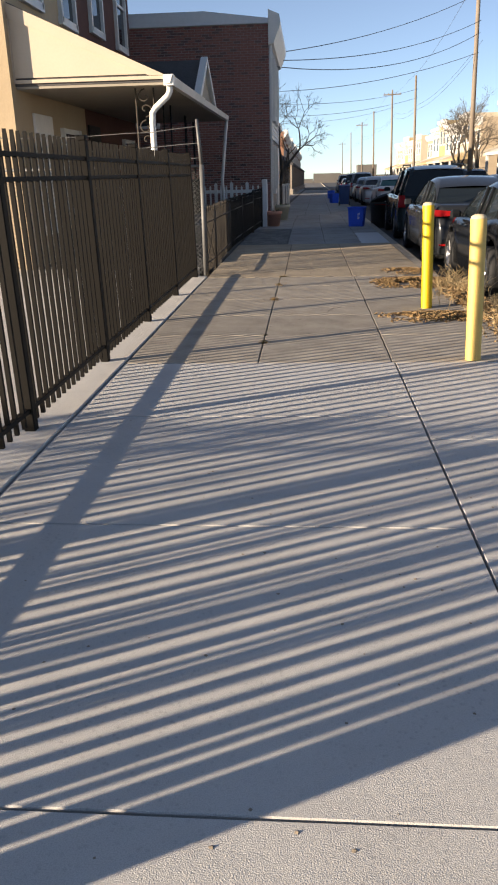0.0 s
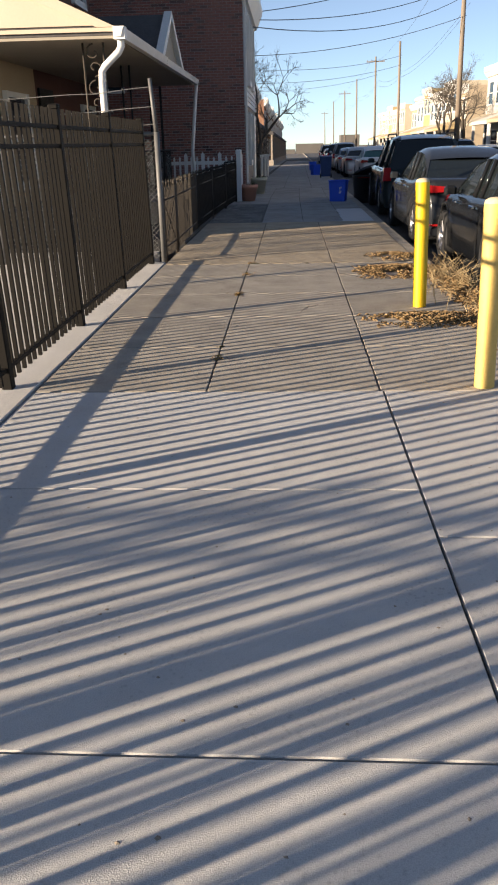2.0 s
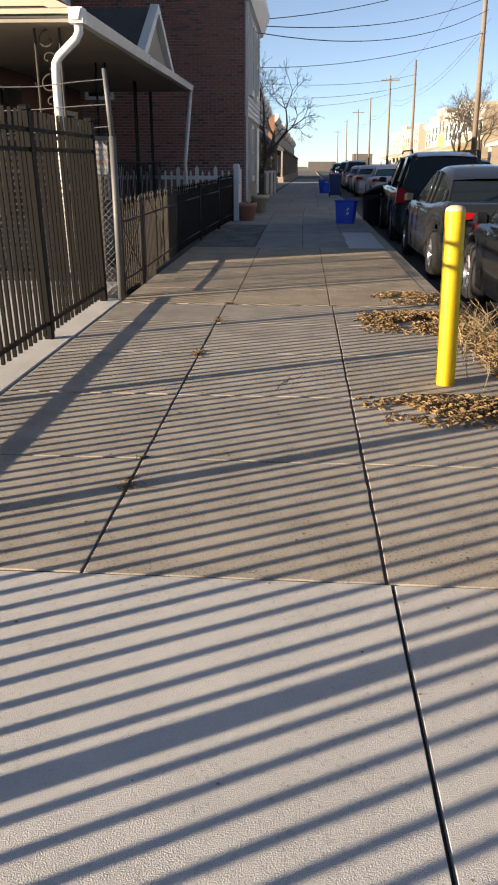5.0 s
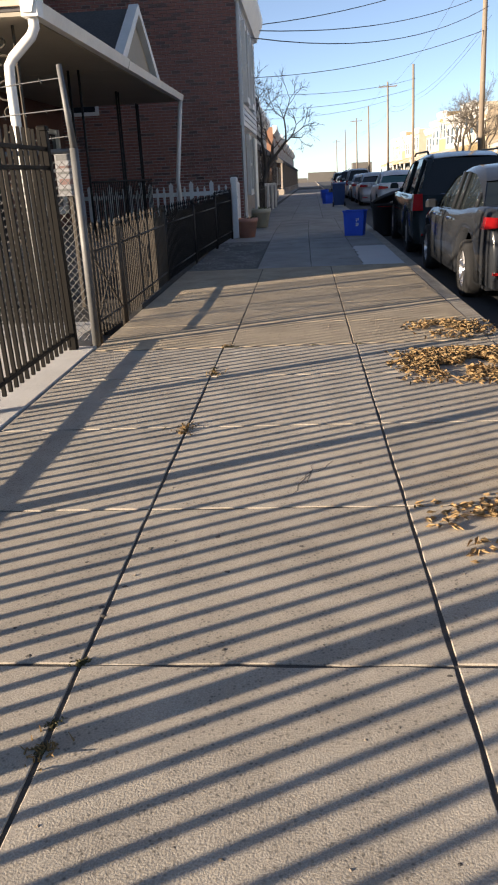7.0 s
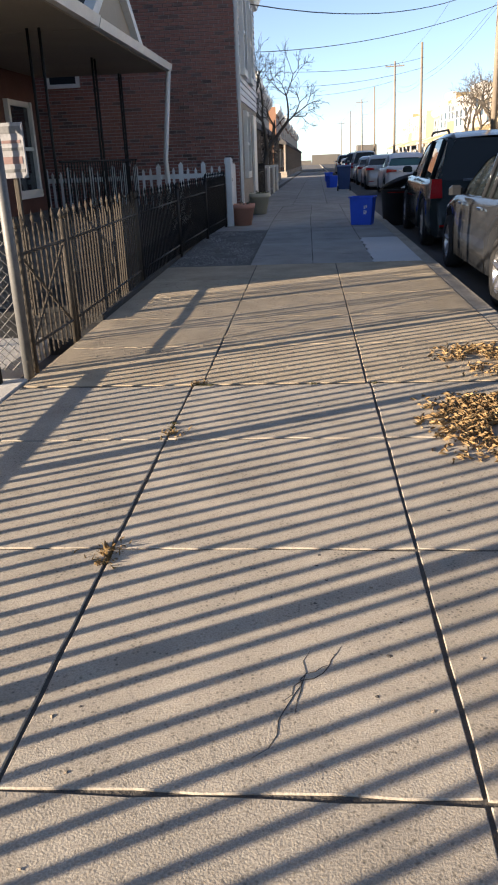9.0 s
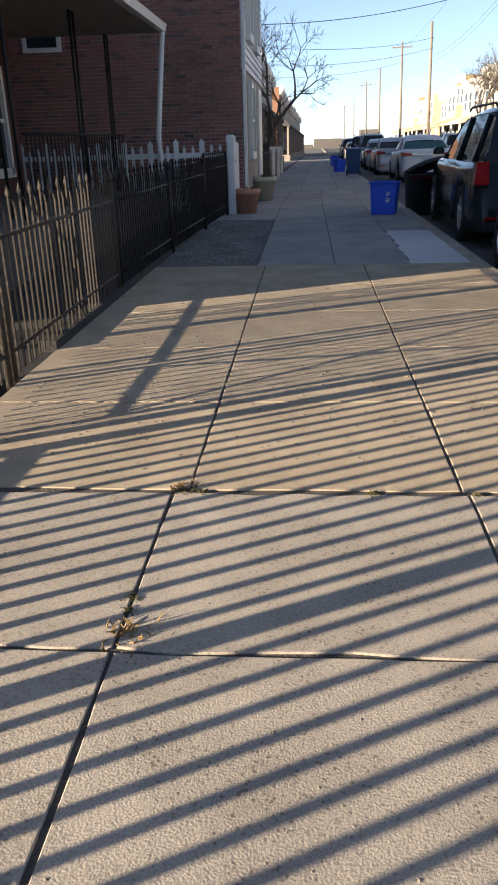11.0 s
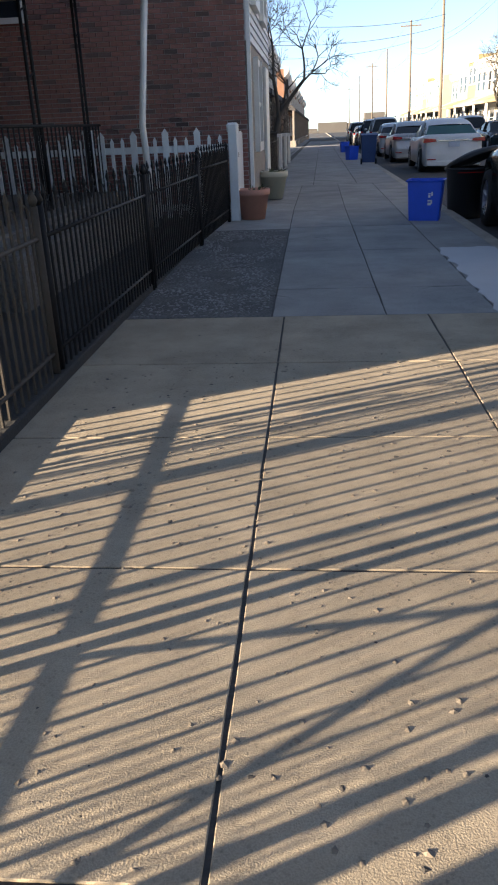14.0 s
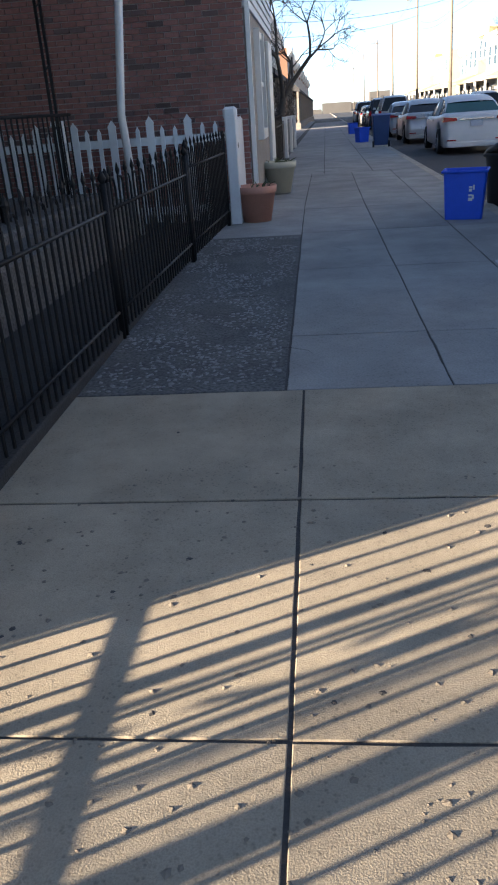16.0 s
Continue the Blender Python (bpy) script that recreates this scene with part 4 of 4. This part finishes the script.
# ---- utility poles and wires ----
def utility_pole(x, y, h, arms=1):
    t = thing("utility_pole", "weathered wooden utility pole with crossarm", "pole", pose(x, y, 0, 0, -1.3, 0), group="utility poles")
    Shape().tube([(0, 0, dip(y) - .3), (0, 0, h)], [.16, .10], 10).done("pole", POLE, t)
    s = Shape()
    if arms:
        s.box(-1.1, 1.1, -.06, .06, h - .6, h - .48)
        for q in (-1, -.5, .5, 1):
            s.tube([(q, 0, h - .48), (q, 0, h - .32)], .03, 6)
        
    s.done("crossarm", POLE if arms else GALV, t) if arms else None
    return t


POLES = [(9.35, 47.5, 12.5, 0), (10.6, 82, 10.2, 0), (10.6, 104, 11, 1), (10.6, 132, 10.5, 0), (10.6, 160, 10.5, 1), (10.6, 200, 10.5, 0), (10.6, 250, 10, 1)]
for q in POLES:
    utility_pole(*q)
lines = thing("overhead_wires", "dark overhead wires strung between poles", "cable", kind="stuff")
s = Shape()


def strand(a, b, sag, r=.012):
    a, b = Vector(a), Vector(b)
    s.tube([a.lerp(b, i / 14) - Vector((0, 0, sag * 4 * (i / 14) * (1 - i / 14))) for i in range(15)], r, 4)


run = sorted([(q[1], q[2]) for q in POLES])
for (ya, ha), (yb, hb) in zip(run, run[1:]):
    for dz, dx in ((.35, -.9), (2.6, .1), (3.1, -.1)):
        strand(((9.4 if ya < 50 else 10.65) + dx, ya, min(ha, 10.8) - dz), (10.65 + dx, yb, hb - dz), .5, .010)
for a, b, sg in (((9.35, 47.5, 9.2), (-1.3, 29.0, 5.2), .5), ((9.35, 47.5, 8.6), (-1.3, 28.2, 4.9), .7), ((9.35, 47.5, 10.6), (-1.3, 33, 6.0), .4), ((10.6, 82, 9.0), (-3.9, 48, 5.4), .5), ((10.6, 82, 8.2), (-3.9, 56, 5.2), .5), ((9.35, 47.5, 7.6), (-4.2, 41, 5.4), .6), ((10.6, 104, 9), (-4, 70, 5.5), .5)):
    strand(a, b, sg, .014)
s.done("wire", WIRE, lines)

# ---- bare trees ----
def bare_tree(x, y, h, seed, label, lean=(0.0, 0.0), r0=.13, depth=7):
    t = thing("bare_tree", label, "tree", pose(x, y, dip(y) - .03))
    r = random.Random(seed)
    trunk, twigs = Shape(), Shape()

    def grow(p, d, L, rad, lev):
        s = trunk if lev < 3 else twigs
        pts, q = [p], d.copy()
        for i in range(3):
            q = (q + Vector((r.uniform(-.16, .16), r.uniform(-.16, .16), r.uniform(-.05, .12)))).normalized()
            pts.append(pts[-1] + q * L / 3)
        s.tube(pts, [rad, rad * .9, rad * .8, rad * .68], 7 if lev < 3 else 4, False)
        if lev >= depth:
            return
        for k in range(2 if r.random() < .2 else 3):
            a = r.uniform(0, 6.28)
            side = q.orthogonal().normalized()
            side.rotate(Matrix.Rotation(a, 3, q))
            nd = (q + side * r.uniform(.45, .95)).normalized()
            grow(pts[r.choice((2, 3, 3))], nd, L * r.uniform(.58, .84), max(.0045, rad * .56), lev + 1)

    grow(Vector((0, 0, 0)), Vector((lean[0], lean[1], 1)).normalized(), h * .28, r0, 0)
    trunk.done("trunk", BARK, t)
    twigs.done("twig", BARK, t)
    return t


bare_tree(-1.8, 37.0, 6.0, 5, "leafless dark street tree leaning over the pavement", (.2, .1), .13, 7)
bare_tree(12.4, 60, 8.5, 11, "leafless tree among houses across the street", r0=.2)
bare_tree(12.2, 66, 9, 4, "leafless tree among houses across the street", r0=.2)
bare_tree(11.6, 36, 4.6, 8, "small leafless tree across the street", r0=.10)

# far end of the street
far = Shape()
r = random.Random(31)
x = -70
while x < 90:
    w_ = r.uniform(6, 13)
    far.box(x, x + w_ - .3, 360, 372, -9, dip(360) + r.uniform(1.5, 7.5))
    x += w_
setting(far.done("backdrop", FARGROUND), "distant dull brown buildings closing the street", "backdrop")

# ---- dry leaves, weeds and pebbles ----
def leaf_pile(name, label, x0, x1, y0, y1, n, hgt, seed, mat_=None):
    r = random.Random(seed)
    s = Shape()
    for i in range(n):
        u, v = r.gauss(0, .42), r.gauss(0, .42)
        if noise.noise(Vector((u * 3 + seed, v * 3, 0.5))) < -.3:
            continue
        if abs(u) > 1 or abs(v) > 1:
            continue
        x, y = (x0 + x1) / 2 + u * (x1 - x0) / 2, (y0 + y1) / 2 + v * (y1 - y0) / 2
        base = -.13 + .128 * (x < KERB + .15)
        z = base + hgt * max(0, 1 - u * u - v * v) * r.uniform(.1, 1) + .006
        L, w = r.uniform(.012, .030), r.uniform(.004, .010)
        a = r.uniform(0, 6.28)
        d, e = Vector((math.cos(a), math.sin(a), r.uniform(-.5, .5))) * L, Vector((-math.sin(a), math.cos(a), r.uniform(-.4, .4))) * w
        c = Vector((x, y, z))
        up = Vector((0, 0, .008))
        s.add([c - d, c - d * .2 + e + up, c + d, c - d * .2 - e + up, c - d * .1 - up * .6], [(0, 4, 1), (1, 4, 2), (2, 4, 3), (3, 4, 0)])
    return tagged(s.done(name, mat_ or LEAF), label, "leaves", kind="stuff")


leaf_pile("leaf_litter", "heap of dry tan leaves by the kerb", 0.65, 1.85, 9.9, 11.0, 5200, .06, 1)
leaf_pile("leaf_litter", "thin drift of dry brown leaves beside the kerb", 0.9, 1.75, 11.3, 12.2, 900, .03, 2)
leaf_pile("leaf_litter", "dry leaves round the bollard foot", .5, 1.8, 7.5, 8.15, 2200, .05, 3)
leaf_pile("leaf_litter", "dry leaves gathered in the gutter", 1.4, 2.1, 6.4, 11.0, 6500, .16, 4)


def tuft(name, label, x, y, n, h, spread, mat_, seed, z=0.0):
    r = random.Random(seed)
    s = Shape()
    for i in range(n):
        a, q = r.uniform(0, 6.28), abs(r.gauss(0, spread))
        p = Vector((x + q * math.cos(a), y + q * math.sin(a), z))
        d = Vector((r.uniform(-.5, .5), r.uniform(-.5, .5), 1)).normalized() * h * r.uniform(.35, 1)
        s.tube([p, p + d * .55, p + d + Vector((r.uniform(-.4, .4) * h, r.uniform(-.4, .4) * h, -.1 * h))], [.0035, .003, .0012], 3, False)
    return tagged(s.done(name, mat_), label, "weeds", kind="stuff")


for i, (x, y) in enumerate(((1.62, 9.4), (1.68, 8.9), (1.7, 8.0), (1.75, 7.4), (1.66, 9.9), (1.8, 6.9))):
    tuft("dry_grass", "dry straw-coloured weeds along the kerb", x, y, 90, .42, .16, STRAW, 20 + i, -.05)
for i, (x, y) in enumerate(((-.64, 9.05), (-.62, 10.35), (-.63, 9.15), (-.62, 6.6), (-.64, 9.1), (-.6, 11.25))):
    tuft("joint_weed", "small withered weed in a pavement joint", x, y, 45, .05, .04, WEED, 40 + i, -.015)
s = Shape()
r = random.Random(9)
for i in range(1300):
    x, y = r.uniform(-1.6, 1.4), r.uniform(11.4, 15.8) if i % 4 else r.uniform(0.5, 11)
    q = r.uniform(.004, .011) * (1 if y > 11.4 else .7)
    a = r.uniform(0, 3.14)
    c = [(x + q * math.cos(a + b) * r.uniform(.6, 1.4), y + q * math.sin(a + b) * r.uniform(.6, 1.4)) for b in (0, 1.2, 2.4, 3.7, 5)]
    s.add([(u, v, 0.0) for u, v in c] + [(x + r.uniform(-.3, .3) * q, y, q * .5)], [(k, (k + 1) % 5, 5) for k in range(5)])
tagged(s.done("pebbles", PEBBLE), "small pebbles and grit strewn on the pavement", "pebbles", kind="stuff")

# chips showing in the worn dark slab, and painted pits in the tan slabs
def chips(name, label, mat_, n, x0, x1, y0, y1, q0, q1, high, seed):
    r = random.Random(seed)
    s = Shape()
    for i in range(n):
        x, y, q = r.uniform(x0, x1), r.uniform(y0, y1), r.uniform(q0, q1)
        if noise.noise(Vector((x * 2.2, y * 2.2, seed))) < -.15:
            continue
        c = [(x + q * math.cos(b) * r.uniform(.5, 1.4), y + q * math.sin(b) * r.uniform(.5, 1.4)) for b in (0, 1.1, 2.2, 3.3, 4.2, 5.3)]
        s.add([(u, v, -.001) for u, v in c] + [(x, y, high)], [(k, (k + 1) % 6, 6) for k in range(6)])
    return tagged(s.done(name, mat_), label, "grit", kind="stuff")


chips("exposed_stones", "pale stones showing in the worn dark slab", CONC_FAR, 2600, -1.7, -.7, 16.7, 21.4, .006, .016, .005, 61)
# slightly raised dark flecks: the shade inside small holes, put into the colour
chips("pits", "small dark flecks painted as shaded holes in the tan concrete slabs", JOINT, 150, -1.6, 1.45, 11.4, 16.2, .006, .015, .002, 62)
chips("pits", "small dark flecks painted as shaded holes in the old concrete slabs", JOINT, 110, -1.6, 1.45, 6.0, 11.1, .004, .013, .002, 63)
for i, (x, y) in enumerate(((-.6, 11.22), (-.56, 11.23), (-.52, 11.22), (.12, 11.22), (.5, 11.22), (-.63, 6.96), (-.63, 6.6), (-.63, 6.7), (-.63, 10.45), (-.63, 10.52))):
    tuft("joint_weed", "low withered moss and weed in a pavement joint", x, y, 60, .014, .014, MOSS, 80 + i, -.004)

# ---- pavement slabs ----
pave = setting(new("pavement"), "concrete slab pavement with dark joints", "pavement")


def slab(x0, x1, y0, y1, mat_, rough=.003, gap=.008, z=None, ragged=0.0):
    """One slab with uneven, rounded edges."""
    s = Shape()
    x0, x1, y0, y1 = x0 + gap, x1 - gap, y0 + gap, y1 - gap
    n = 7 if not ragged else 22
    ring = [(x0 + (x1 - x0) * i / n, y0) for i in range(n)] + [(x1, y0 + (y1 - y0) * i / n) for i in range(n)] + [(x1 - (x1 - x0) * i / n, y1) for i in range(n)] + [(x0, y1 - (y1 - y0) * i / n) for i in range(n)]
    rx_ = min(rough, .003)
    ring = [(x + rnd.uniform(-rx_, rx_), y + rnd.uniform(-rough, rough)) for x, y in ring]
    if ragged:
        ring = [(x + (rnd.uniform(-ragged, ragged) if x < x0 + .02 else 0), y) for x, y in ring]
    z = rnd.uniform(-.001, .0015) if z is None else z
    tilt = rnd.uniform(-.001, .001)
    cx, cy = (x0 + x1) / 2, (y0 + y1) / 2
    k = len(ring)
    c = 0.0025
    drop = .006 if y1 < 5.9 else .002
    inn = [(x + (c if x < cx else -c) * (abs(x - cx) > (x1 - x0) / 2 - .03), y + (c if y < cy else -c) * (abs(y - cy) > (y1 - y0) / 2 - .03)) for x, y in ring]
    bend = lambda x, y, h: (x + sway(y), y, h + dip(y))
    s.add([bend(x, y, -.05) for x, y in ring] + [bend(x, y, z - drop) for x, y in ring] + [bend(x, y, z + tilt * (x - cx)) for x, y in inn],
          [(r_ + i, r_ + (i + 1) % k, r_ + k + (i + 1) % k, r_ + k + i) for r_ in (0, k) for i in range(k)] + [tuple(range(2 * k, 3 * k))])
    return s.done("slab", mat_, pave)


ya = [-8.4, -6.8, -5.2, -3.6, -1.97, -.37, 1.22, 2.81, 4.40, 5.84]
for a, b in zip(ya, ya[1:]):
    slab(-1.75, .487, a, b, CONC_NEW, .001, .005, 0)
yb = [-8.4, -5.6, -2.4, .75, 2.36, 3.97, 5.84]
for a, b in zip(yb, yb[1:]):
    slab(.487, KERB, a, b, CONC_NEW, .001, .006, 0)
yc = [5.84, 6.95, 8.04, 9.15, 10.27, 11.23]
for a, b in zip(yc, yc[1:]):
    for x0, x1 in ((-1.75, -.63), (-.63, .47), (.47, KERB)):
        slab(x0, x1, a, b - (.018 if b > 11 else 0), CONC_OLD, .013 if b > 11 else .005, .007)
yd = [11.23, 12.26, 13.33, 14.40, 15.52, 16.65]
for a, b in zip(yd, yd[1:]):
    for x0, x1 in ((-1.75, -.57), (-.57, .45), (.45, KERB)):
        slab(x0, x1, a + (.012 if a < 12 else 0), b, CONC_TAN, .002 if a > 12 else .006, .006)
slab(-1.75, -.66, 16.65, 21.5, CONC_DARK, .01, .010, -.001)
slab(-1.75, -.66, 21.5, 23.0, CONC_FAR, .003, .006)
ye = [16.65, 17.6, 19.6, 21.6, 23.6, 25.6, 27.6, 29.6]
for a, b in zip(ye, ye[1:]):
    slab(-.66, .16, a, b, CONC_FAR, .003, .006)
    slab(.16, .95, a, b, CONC_FAR, .003, .006)
    slab(.95, KERB, a, b, CONC_FAR, .003, .006, -.001)
slab(.95, KERB, 16.65, 19.6, CONC_FRESH, .03, .006, 0.004, .04)
yf = [23.0, 25.0, 27, 29.6]
for a, b in zip(yf, yf[1:]):
    slab(-1.33, -.66, a, b, CONC_FAR, .003, .006)
y = 29.6
while y < 100:
    for x0, x1 in ((-1.5, -.4), (-.4, .6), (.6, KERB)):
        slab(x0, x1, y, y + 2.4, CONC_FAR, .003, .007)
    y += 2.4

# ---- fine cracks ----
def crack(x, y, ang, length, seed):
    r = random.Random(seed)
    s = Shape()
    p = Vector((x, y, -0.0005))
    pts = [p]
    for i in range(9):
        ang += r.uniform(-.7, .7)
        p = p + Vector((math.cos(ang), math.sin(ang), 0)) * length / 9
        pts.append(p)
    s.tube(pts, [.0006 + .0014 * math.sin(math.pi * (i + .5) / 10) for i in range(10)], 4)
    return tagged(s.done("crack", JOINT), "fine dark crack in the concrete slab", "crack", kind="structure")


for q in ((-.05, 8.15, 1.2, .45, 1), (.02, 8.35, .2, .3, 2), (.05, 8.3, 1.8, .25, 3), (-.4, 19.0, .1, .5, 4), (-.3, 20.3, .2, .5, 5), (.5, 17.5, 0, .4, 6), (-1.0, 17.2, 1.3, .6, 7), (-1.3, 18.6, .6, .5, 8)):
    crack(*q)

# ---- bricks of the corner house ----
side = [o for o in hC.children if o.name.startswith("wall")][0]
BW, BH, G = .203, .0677, .013
brick_mesh = Shape().box(0, BW - G, -.010, .03, 0, BH - G, .003)
m1, m2 = brick_mesh.data("brick", BRICK), brick_mesh.data("brick", BRICK_DK)
rest, rest_dark = Shape(), Shape()
count = 0
for row in range(81):
    z = row * BH + .01
    x = WX - BW - .02 - (BW / 2 if row % 2 else 0)
    while x > -6.3:
        near = -2.9 < x and 1.2 < z < 2.9
        dk = rnd.random() < .14
        if near and count < 300:
            part("brick", m2 if dk else m1, side, pose(x, WY + rnd.uniform(-.002, .002), z))
            count += 1
        else:
            (rest_dark if dk else rest).box(x, x + BW - G, WY - .010 + rnd.uniform(-.002, .002), WY + .03, z, z + BH - G)
        x -= BW
    if row % 2:
        rest.box(WX - .02 - BW / 2 + .001, WX - .021, WY - .010, WY + .03, z, z + BH - G)
tagged(rest.done("brick", BRICK, side), kind="stuff")
tagged(rest_dark.done("brick", BRICK_DK, side), kind="stuff")
